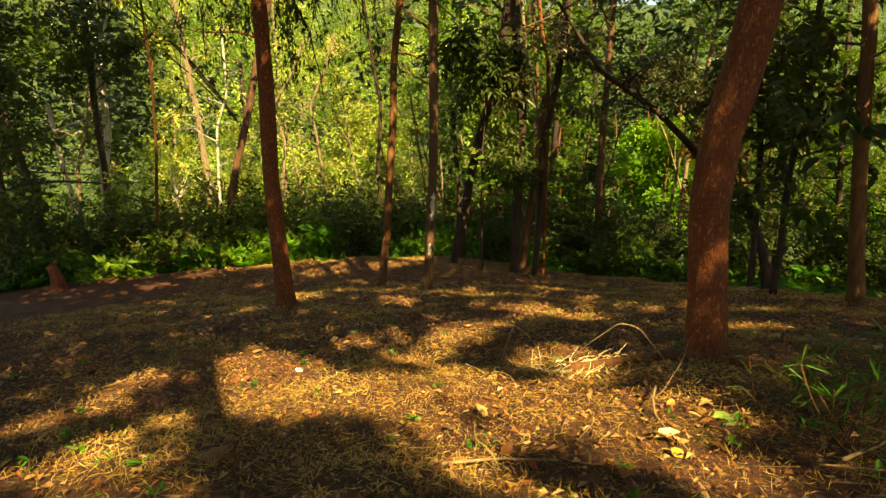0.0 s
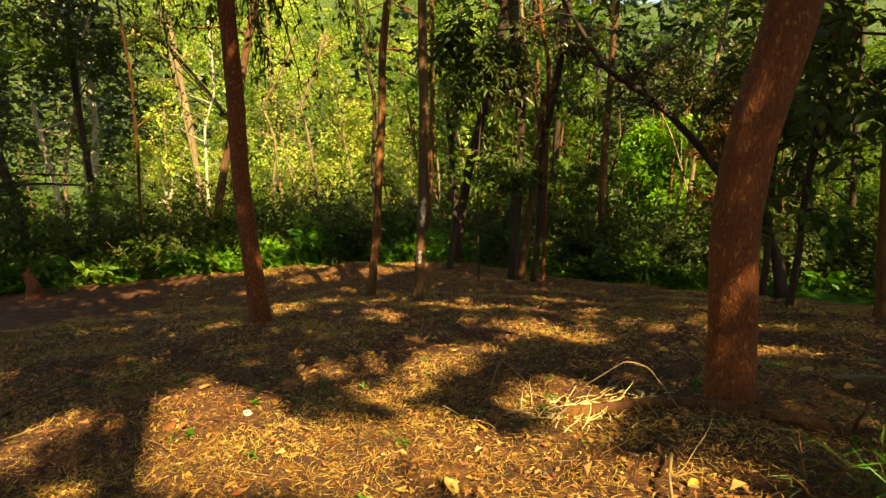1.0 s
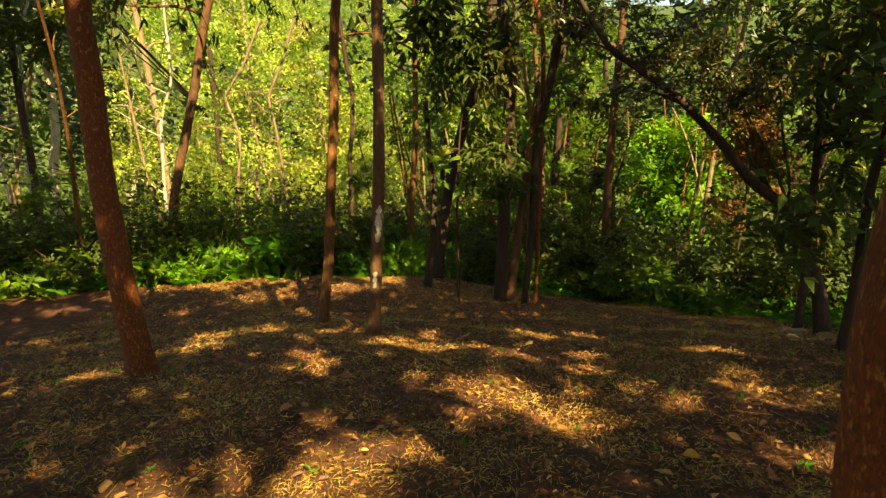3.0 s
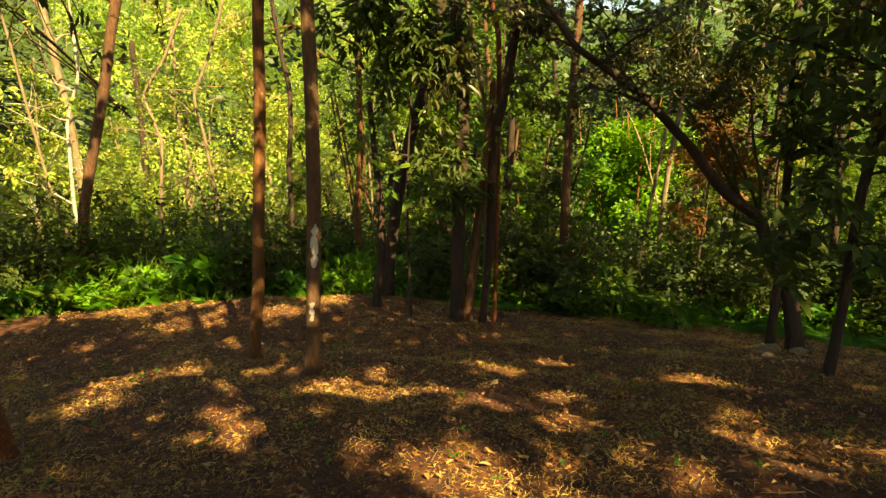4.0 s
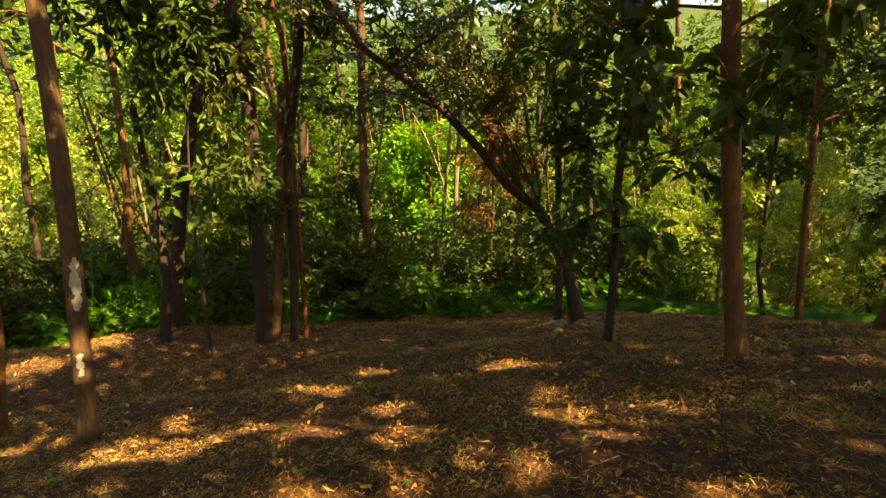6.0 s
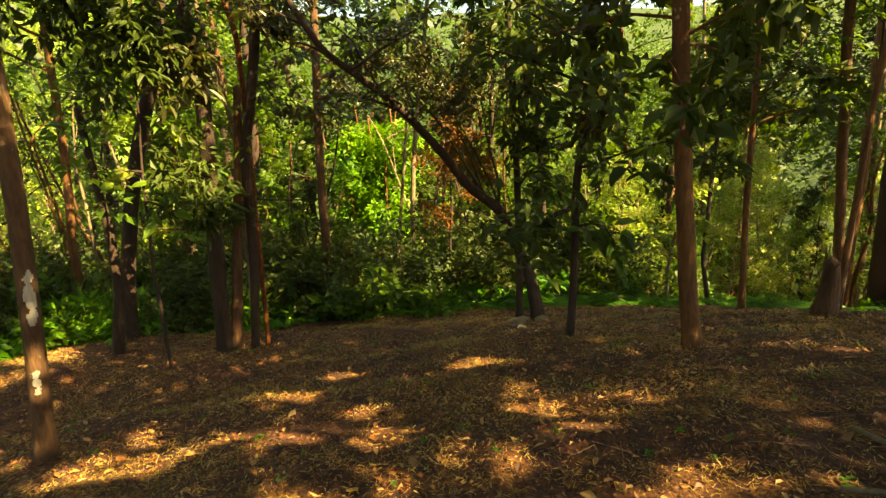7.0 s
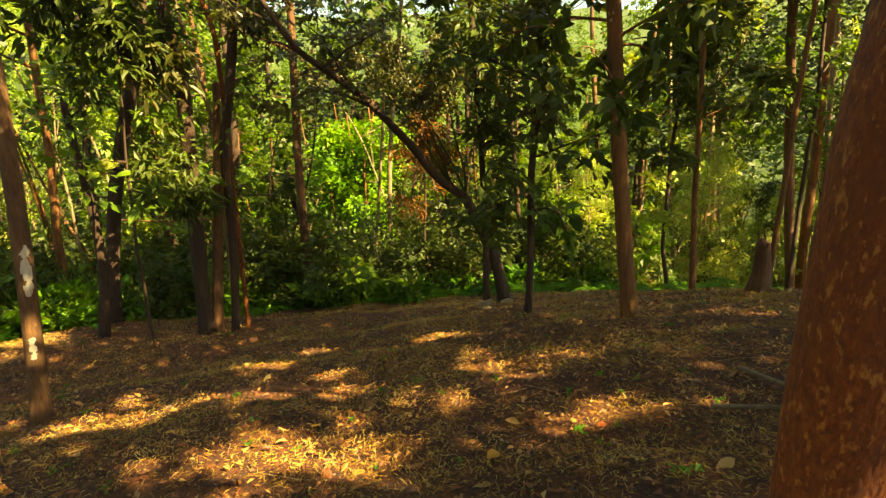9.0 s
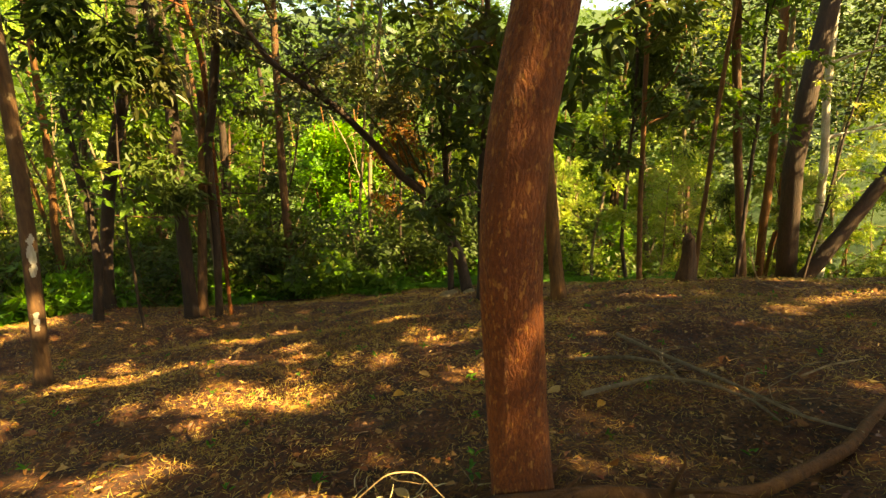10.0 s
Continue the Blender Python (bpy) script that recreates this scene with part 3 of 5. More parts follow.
hanging_twigs(twiggy)
slanting = stem_tree([(0.55, 14.5, -3.3), (0.64, 14.5, -2.28), (0.84, 14.5, -1.16), (1.05, 14.5, -0.27), (1.28, 14.5, 0.49), (1.54, 14.5, 1.24), (1.69, 14.5, 2.24)], 0.12, 0.1, BARK_DARK, "dark slanting tree below the clearing", seed=19, leaf_mat=DEEP, limb_from=0.55, limbs=6, crown_n=1200, leaf=0.16)
stem_tree([(0.33, 13.5, -3.16), (0.49, 13.5, -2.2), (0.49, 13.5, -1.35), (0.4, 13.6, -0.3)], 0.09, 0.05, BARK_DARK, "short dark stem at the crest of the slope", grow=0.8, seed=191, limbs=3, crown_n=90, limb_len=0.7)
stem_tree([(-0.22, 17.0, -2.15), (-0.09, 17.0, -0.72), (-0.06, 17.0, 0.2)], 0.09, 0.06, BARK_TAN, "tan tree lit by the sun below the crest", seed=192, limbs=4, crown_n=300)
stem_tree([(-2.02, 18.0, -1.05), (-1.89, 18.0, -0.12), (-1.84, 18.0, 0.89), (-1.96, 18.0, 1.54)], 0.07, 0.05, BARK_DARK, "thin dark curved tree before sunlit leaves", seed=193, limbs=3, crown_n=150)
bough(slanting, 3.6, (0.6, 14.2, 0.9), (0.6, 0.4, 0.5), 260, 0.17, DEEP, 0.4, 511, 12)
bent = stem_tree([(7.1, 11.1, -3.3), (7.0, 11.25, -2.6), (6.86, 11.5, -2.07), (6.44, 11.5, -1.3), (5.78, 11.5, -0.86), (5.23, 11.5, -0.23), (4.43, 11.5, 0.52), (3.8, 11.5, 0.92), (3.31, 11.5, 1.23)], 0.13, 0.03, BARK_DARK, "dark tree whose stem bends over to one side", grow=1.6, seed=20, leaf_mat=OLIVE, limb_from=0.6, limbs=9, limb_len=1.5, crown_n=1800, leaf=0.1, spread=0.24, flare=0.3)
for k, (c, r, n, mat) in enumerate((((4.6, 11.6, 1.7), (1.0, 0.6, 0.55), 900, OLIVE), ((5.9, 11.7, 1.5), (0.9, 0.6, 0.6), 800, OLIVE), ((3.6, 11.7, 1.9), (0.8, 0.5, 0.4), 600, OLIVE), ((5.2, 11.8, 0.9), (0.6, 0.4, 0.4), 300, OLIVE),
                                     ((6.2, 12.2, 0.0), (0.6, 0.4, 0.6), 700, RUSTY), ((6.5, 12.2, -0.6), (0.5, 0.4, 0.4), 420, RUSTY), ((5.8, 12.0, 0.6), (0.5, 0.3, 0.4), 380, RUSTY))):
    bough(bent, 2.0 + 0.1 * k, c, r, n, 0.1, mat, 0.5, 521 + k, 18, 16, 0.6, 0.03)
upright = big_tree("tree", (6.8, 11.3), straight((-0.05, 0.03), 8, 0.03, 34), 0.07, 0.04, BARK_DARK, "upright dark tree hung with large dark leaves", seed=34, leaf_mat=DEEP, limb_from=0.4, limbs=9, limb_len=1.2, crown_n=900, leaf=0.2, spread=0.34, hang=1.0, ratio=0.5)
hung = big_tree("tree", (5.9, 9.14), straight((0.0, 0.0), 6, 0.03, 10), 0.06, 0.04, BARK_DARK, "small dark tree hung with large leaves", seed=21, leaf_mat=DEEP, limb_from=0.25, limbs=6, crown_n=500, leaf=0.2, limb_len=1.3,
         low=[(1.9, 3.6, 1.2, 0.04, 45, 0.24, DEEP), (2.4, 5.0, 1.2, 0.04, 45, 0.24, DEEP), (2.9, 1.0, 1.3, 0.04, 45, 0.24, DEEP), (1.6, 4.6, 0.9, 0.05, 30, 0.24, MIDGREEN)])
for k, (c, r, n) in enumerate((((6.4, 10.7, 1.6), (0.6, 0.4, 0.6), 300), ((6.9, 10.8, 0.9), (0.5, 0.4, 0.6), 280), ((6.3, 10.8, 0.2), (0.45, 0.35, 0.5), 220), ((7.2, 10.9, 1.9), (0.6, 0.4, 0.5), 260), ((6.8, 10.8, -0.5), (0.4, 0.3, 0.4), 150))):
    bough(upright, max(1.5, c[2] + 3.0), c, r, int(0.62 * n), 0.19, OLIVE if k % 2 else DEEP, 0.5, 551 + k, 12)
for k, (c, r, n) in enumerate((((5.7, 8.9, 1.5), (0.5, 0.4, 0.5), 200), ((6.2, 9.0, 0.9), (0.5, 0.4, 0.5), 200), ((5.8, 8.9, 0.3), (0.4, 0.3, 0.4), 130))):
    bough(hung, max(1.5, c[2] + 2.4), c, r, int(0.6 * n), 0.19, DEEP if k % 2 else OLIVE, 0.52, 561 + k, 10)
big_tree("tree", (9.07, 7.12), [(0, 0, 0), (0.0, 0.0, 0.8), (0.1, 0.02, 1.6), (0.3, 0.1, 3), (0.8, 0.2, 6), (1.2, 0.3, 9)], 0.042, 0.03, BARK_TAN, "tan stem growing beside a thick dark base", seed=23, flare=0.1)
stem_tree([(18.9, 9.65, -5.0), (18.84, 9.65, -4.65), (18.21, 9.65, -1.33), (18.45, 9.65, 1.12), (18.97, 9.65, 3.46)], 0.3, 0.22, BARK_DARK, "thick tall dark trunk at the wood's edge", grow=8, seed=24, limb_len=3.5, crown_n=400)
big_tree("tree", (18.2, 9.3), [(0, 0, 0), (0.6, -0.4, 1.2), (1.6, -1.1, 3.2), (2.8, -1.9, 5.6), (4.6, -3.1, 9)], 0.24, 0.16, BARK_DARK, "thick dark trunk slanting low over the slope", seed=25, limbs=2, crown_n=300, flare=0.1)
stem_tree([(19.4, 10.7, -5.2), (19.38, 10.7, -5.1), (19.2, 10.7, -3.38), (19.18, 10.7, -1.48), (18.91, 10.7, 0.66)], 0.14, 0.11, BARK_TAN, "tan trunk leaning at the wood's edge", grow=8, seed=26, limb_len=3.0, crown_n=300)
stem_tree([(20.95, 10.9, -5.3), (20.9, 10.9, -4.46), (20.42, 10.9, -1.58), (19.93, 10.9, 1.2)], 0.09, 0.07, BARK_PALE, "pale sunlit trunk at the wood's edge", grow=8, seed=27, limb_len=3.0, crown_n=300)
stem_tree([(16.0, 9.6, -4.4), (15.92, 9.6, -4.21), (14.94, 9.6, -1.12), (14.17, 9.6, 1.69)], 0.12, 0.09, BARK_BROWN, "slim brown trunk with leafy boughs at the edge", grow=7, seed=271, limb_len=2.5, crown_n=700, leaf=0.17)
big_tree("tree", (23.1, 10.2), straight((-0.1, 0.07), 16, 0.1, 16), 0.16, 0.1, BARK_WHITE, "white barked tree with crooked limbs in the sun", seed=28, leaf_mat=SUNNY, limb_from=0.35, limbs=6, limb_len=4)
big_tree("tree", (10.2, 9.0), straight((0.02, 0.05), 8, 0.03, 30), 0.06, 0.04, BARK_TAN, "thin tan tree at the wood's edge", seed=30, limb_from=0.3, limbs=8, crown_n=1500, leaf=0.2, leaf_mat=DEEP, limb_len=1.6, spread=0.3)
for k, (x, y, mat) in enumerate(((12.4, 10.9, DEEP), (14.2, 8.9, MIDGREEN))):
    slim = big_tree("tree", (x, y), straight((0.02, 0.03), 9.5, 0.05, 70 + k), 0.055, 0.035, BARK_DARK, "slim dark tree with a low leafy crown at the edge", seed=70 + k, limb_from=0.42, limbs=9, limb_len=2.0, crown_n=2600, leaf=0.19, leaf_mat=mat, spread=0.32, hang=0.8, ratio=0.45)
    for q, c in enumerate(((0.9, 0.4, 1.8), (1.1, 0.4, 0.5), (0.2, 0.1, 2.6), (1.5, 0.3, 2.9), (0.5, 0.3, 3.6)) if k == 0 else ()):
        bough(slim, 4.2 + 0.3 * q, (x + c[0], y + c[1], c[2]), (0.9, 0.6, 0.6), 420, 0.18, DEEP, 0.48, 581 + q, 14)
stem_tree([(-6.45, 16.3, -2.6), (-6.31, 16.3, -1.82), (-6.03, 16.3, -0.9), (-5.49, 16.3, 0.72), (-5.14, 16.3, 1.98), (-4.75, 16.3, 3.19)], 0.12, 0.09, BARK_BROWN, "brown tree leaning over ferns", seed=29, leaf_mat=SUNNY, crown_n=300)
stem_tree([(-13.5, 21.7, -4.1), (-13.31, 21.7, -1.49), (-12.95, 21.7, -0.15), (-12.87, 21.7, 1.44), (-12.82, 21.7, 2.3), (-12.85, 21.7, 3.43)], 0.16, 0.11, BARK_WHITE, "pale mottled tree with a stub limb among leaves", seed=291, limbs=5, limb_from=0.55, crown_n=300)
stem_tree([(-9.42, 22.0, -3.0), (-9.46, 22.0, -1.38), (-9.47, 22.0, 0.29), (-9.54, 22.0, 0.94)], 0.13, 0.1, BARK_PALE, "pale mottled trunk among sunlit leaves", seed=292, limbs=4, crown_n=200)
stem_tree([(-13.66, 20.0, -3.27), (-13.67, 20.0, -2.18), (-13.77, 20.0, -1.01)], 0.1, 0.07, BARK_WHITE, "white forked stem in shade", grow=2.0, seed=293, limbs=3, crown_n=100)
stem_tree([(-13.5, 20.0, -3.2), (-13.25, 20.0, -1.31), (-12.5, 20.0, 0.64)], 0.08, 0.05, BARK_PALE, "pale slanting stem beside a forked one", grow=2.0, seed=294, limbs=3, crown_n=100)
for k, (nodes, skin) in enumerate((([(-5.1, 17.3, -3.0), (-5.06, 17.3, -2.0), (-4.81, 17.3, -0.31), (-5.12, 17.3, 0.73), (-4.52, 17.3, 1.55)], BARK_PALE),
                                   ([(-7.1, 17.3, -3.2), (-7.07, 17.3, -1.78), (-6.9, 17.3, 0.16), (-6.46, 17.3, 1.17), (-6.44, 17.3, 1.91)], BARK_WHITE),
                                   ([(-3.66, 17.3, -3.1), (-3.68, 17.3, -1.85), (-3.82, 17.3, -0.15), (-3.97, 17.3, 0.7), (-3.47, 17.3, 1.69)], BARK_PALE),
                                   ([(-10.9, 17.3, -3.6), (-10.8, 17.3, -1.61), (-10.44, 17.3, 1.16), (-10.27, 17.3, 2.46), (-9.84, 17.3, 3.17)], BARK_WHITE))):
    stem_tree(nodes, 0.05, 0.03, skin, "thin crooked pale tree with bare branches", grow=1.2, seed=310 + k, limbs=8, limb_from=0.35, limb_len=1.1, crown_n=70, leaf=0.1, leaf_mat=SUNNY)
stem_tree([(-6.54, 23.0, -1.98), (-6.27, 23.0, 0.1), (-6.45, 23.0, 1.47), (-6.43, 23.0, 3.29)], 0.1, 0.06, BARK_PALE, "pale crooked tree with bare limbs in the sun", seed=295, limbs=8, limb_from=0.4, crown_n=150, limb_len=1.8)
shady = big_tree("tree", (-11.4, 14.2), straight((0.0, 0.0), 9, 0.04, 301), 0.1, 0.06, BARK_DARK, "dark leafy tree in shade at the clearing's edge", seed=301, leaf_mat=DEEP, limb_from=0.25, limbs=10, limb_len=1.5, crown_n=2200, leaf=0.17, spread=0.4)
for k, (c, r, n) in enumerate((((-9.7, 12.9, 1.6), (0.7, 0.6, 0.9), 420), ((-9.8, 12.9, 0.2), (0.7, 0.6, 0.9), 420), ((-10.0, 12.9, -1.4), (0.7, 0.6, 0.9), 420), ((-10.4, 12.7, -2.6), (0.8, 0.5, 0.6), 300))):
    bough(shady, max(0.6, 4.6 - 1.2 * k), c, r, n, 0.17, DEEP, 0.5, 531 + k, 14)
overhang = big_tree("tree", (-10.6, 17.2), straight((0.06, 0.0), 10, 0.04, 302), 0.11, 0.07, BARK_DARK, "dark tree with boughs reaching over sunlit leaves", seed=302, leaf_mat=DEEP, limb_from=0.7, limbs=6, limb_len=1.6, crown_n=900, leaf=0.15)
for k, (c, r, n) in enumerate((((-9.6, 16.2, 3.0), (1.1, 0.7, 0.5), 900), ((-8.2, 16.0, 2.7), (1.1, 0.7, 0.4), 560), ((-6.8, 16.0, 3.1), (0.8, 0.5, 0.25), 200), ((-10.6, 16.0, 1.8), (0.9, 0.6, 0.5), 420), ((-8.6, 16.2, 1.6), (0.7, 0.5, 0.25), 200), ((-7.3, 16.2, 2.7), (1.0, 0.6, 0.5), 620), ((-5.6, 16.0, 3.2), (0.9, 0.5, 0.35), 380))):
    bough(overhang, 5.4 + 0.3 * k, c, r, n, 0.13, DEEP, 0.5, 541 + k, 18, 20, 0.4)


# ---- the trees uphill whose crowns shade the clearing ----
# gaps in the canopy, by where their light falls: x, y, half sizes and turn in degrees
GAPS_NEAR = [(-1.2, 4.05, 0.3, 0.3, 0), (-2.28, 3.97, 0.28, 0.3, -12), (-2.41, 3.66, 0.19, 0.23, -5), (-2.25, 3.25, 0.19, 0.22, 22), (-2.32, 2.71, 0.15, 0.41, -11), (-1.65, 2.75, 0.2, 0.59, -2), (-1.48, 2.01, 0.23, 0.32, -13),
    (-1.1, 1.96, 0.12, 0.3, 0), (-0.79, 1.91, 0.06, 0.26, 11), (-1.61, 4.11, 0.24, 0.44, 5), (-1.12, 3.46, 0.42, 0.53, -24), (-0.81, 3.47, 0.37, 0.51, -26), (-1.56, 4.43, 0.19, 0.12, 6),
    (-0.49, 3.23, 0.16, 0.37, -3), (-0.17, 4.5, 0.17, 0.4, -18), (0.04, 3.53, 0.22, 0.41, 0), (-0.85, 5.23, 0.17, 0.12, 4), (-0.54, 4.75, 0.12, 0.14, -2), (0.08, 5.39, 0.29, 0.38, -24)]
GAPS_LOG = [(-0.11, 2.73, 0.15, 0.21, 7), (0.08, 2.25, 0.14, 0.43, -16), (0.3, 3.27, 0.22, 0.3, 7), (0.54, 2.98, 0.25, 0.46, -20), (1.01, 4.3, 0.25, 0.25, -13), (1.1, 3.72, 0.16, 0.26, -44),
    (0.72, 2.44, 0.17, 0.25, -7), (1.09, 2.74, 0.15, 0.24, -18), (0.92, 2.15, 0.14, 0.19, -4), (1.05, 1.99, 0.14, 0.19, -6), (1.08, 4.42, 0.26, 0.16, -5), (1.2, 4.1, 0.1, 0.12, -20), (1.22, 2.88, 0.2, 0.1, 5), (1.13, 2.48, 0.13, 0.18, 0), (0.85, 2.9, 0.24, 0.18, -10), (0.92, 2.4, 0.15, 0.16, 0), (1.16, 1.96, 0.16, 0.1, -10), (0.62, 3.4, 0.24, 0.16, 0), (0.25, 1.76, 0.12, 0.16, 8), (3.38, 5.71, 0.28, 0.15, -3)]
GAPS_MIDDLE = [(-2.36, 8.88, 0.33, 0.36, -24), (-2.56, 10.01, 0.33, 0.98, 8), (-2.17, 10.42, 0.48, 0.5, -20), (-4.17, 13.71, 0.53, 0.18, 2), (-3.04, 12.96, 0.58, 0.42, -14),
    (-1.33, 13.18, 0.65, 0.26, -11), (-1.18, 9.38, 0.1, 0.41, 12), (-1.63, 11.58, 0.1, 0.32, -8), (-0.87, 8.27, 0.17, 0.22, -2), (-0.57, 7.84, 0.26, 0.22, -6), (-0.61, 7.43, 0.21, 0.1, 3),
    (-0.05, 8.97, 0.25, 0.44, 14), (0.46, 9.53, 0.16, 0.29, 4), (0.52, 8.78, 0.28, 0.18, 18), (0.49, 7.28, 0.16, 0.28, -7), (1.07, 6.94, 0.28, 0.37, 1), (1.32, 6.83, 0.21, 0.37, 1),
    (0.98, 6.39, 0.15, 0.22, -9), (1.6, 6.22, 0.22, 0.38, 2)]
GAPS_SLOPE = [(1.75, 6.05, 0.15, 0.2, -5), (1.47, 8.54, 0.28, 0.22, 6), (2.35, 8.48, 0.34, 0.21, 3), (2.28, 7.81, 0.41, 0.34, 18), (2.24, 6.94, 0.14, 0.08, -6), (1.98, 6.39, 0.14, 0.11, -18),
    (3.63, 12.45, 0.46, 0.16, 8), (2.96, 10.55, 0.47, 0.2, 19), (4.1, 10.69, 0.31, 0.54, -40), (2.65, 6.61, 0.15, 0.13, -1), (2.65, 6.97, 0.16, 0.15, 15), (3.9, 7.81, 0.26, 0.17, 1),
    (3.68, 7.26, 0.3, 0.28, 11), (3.66, 6.83, 0.23, 0.34, 21), (4.42, 9.46, 0.19, 0.28, -6), (2.98, 6.18, 0.21, 0.14, 3), (-0.18, 6.04, 0.07, 0.11, 16), (-2.85, 7.47, 0.21, 0.25, -4),
    (-4.34, 12.2, 0.36, 0.16, -17), (0.42, 5.73, 0.19, 0.08, -6)]
GAPS_CREST = [(3.43, 12.59, 0.67, 0.16, -29), (4.14, 11.04, 0.55, 0.36, -80), (2.95, 10.58, 0.37, 0.14, -31), (4.21, 9.21, 0.38, 0.3, -65), (1.97, 9.59, 0.48, 0.21, -48), (3.68, 7.03, 0.33, 0.21, -47),
    (3.73, 7.57, 0.29, 0.08, -45), (4.38, 6.74, 0.24, 0.13, -44), (4.6, 6.32, 0.19, 0.1, -68), (6.49, 6.68, 0.35, 0.11, -56), (1.55, 8.39, 0.26, 0.12, -34), (1.17, 8.84, 0.22, 0.13, -40),
    (-0.02, 9.2, 0.23, 0.21, -32), (-0.88, 9.87, 0.25, 0.22, -43)]
GAPS_EDGE = [(-0.72, 14.15, 0.81, 0.37, -52), (4.67, 7.13, 0.2, 0.06, -61), (3.06, 5.58, 0.32, 0.22, -52), (3.45, 5.37, 0.2, 0.15, -66), (3.37, 6.63, 0.29, 0.24, -60), (3.54, 7.4, 0.33, 0.14, -50),
    (2.5, 6.51, 0.21, 0.14, -50), (6.52, 6.14, 0.22, 0.19, -68), (4.58, 6.7, 0.24, 0.11, -74), (4.17, 7.09, 0.2, 0.1, -76), (5.31, 6.06, 0.24, 0.07, -85), (1.9, 6.9, 0.19, 0.14, -47)]
GAPS_FAR = [(-6.1, 13.6, 0.6, 0.4, 0), (-4.8, 14.2, 2.2, 0.4, 0), (-8.4, 13.8, 0.8, 0.4, 0), (-7, 12.7, 0.5, 0.2, 0), (-5.4, 10, 0.35, 0.2, 0), (7, 4.2, 0.5, 0.3, 0), (8.4, 5.6, 0.5, 0.2, 0),
    (10, 11.6, 0.35, 0.25, 0), (8.6, 12.9, 0.4, 0.3, 0), (11.5, 10.6, 0.3, 0.2, 0), (6.1, 4.4, 0.3, 0.25, 0), (4.9, 3.7, 0.2, 0.12, 0)]
GAPS_ON_STEMS = [(0.72, 5.56, 0.16, 0.17, 28), (0.55, 6.15, 0.12, 0.2, 28), (-0.4, 9.97, 0.18, 0.26, 28), (-2.52, 13.44, 0.24, 0.36, 28), (-1.91, 11.92, 0.24, 0.4, 28), (-1.23, 11.61, 0.2, 0.2, 28), (-0.85, 10.8, 0.2, 0.22, 28), (4.48, 8.86, 0.2, 0.2, 28)]
SHADE_TREES = [(2.65, -4.5), (8.5, -5.0), (14.0, -2.5), (-1.5, -6.5), (7.0, 0.2), (12.5, 2.4), (-4.5, -3.0), (19.0, 2.0), (25.0, 5.0), (4.4, 21.5), (13.5, 21.0), (22.0, 19.0), (30.0, 20.0), (-9.0, 25.0), (-20.0, 22.0)]


# places that the sun reaches between the trees
GLADES = [(9.1, 22.0), (8.4, 21.4), (9.8, 23.0), (-9.5, 21.0), (-7.5, 22.0), (-5.0, 21.5), (-11.5, 24.5), (-3.5, 20.0), (12.6, 14.0), (13.6, 15.5), (16.0, 12.5), (14.5, 14.0), (7.95, 15.0)]


# low plants in sun at the crest
HERB_SPOTS = [(-0.4, 15.7), (0.2, 15.1), (2.6, 15.7), (-4.7, 15.1), (-6.4, 15.2), (3.5, 16.0), (12.3, 13.0), (-0.9, 16.2)]


def clumps(x, y):
    """Uneven patches between 0 and 1."""
    return 0.5 + 0.25 * (np.sin(1.1 * x + 0.7 * y + 1) + np.sin(0.8 * x - 1.5 * y + 2) * 0.7 + np.sin(2.3 * x + 1.9 * y) * 0.5)


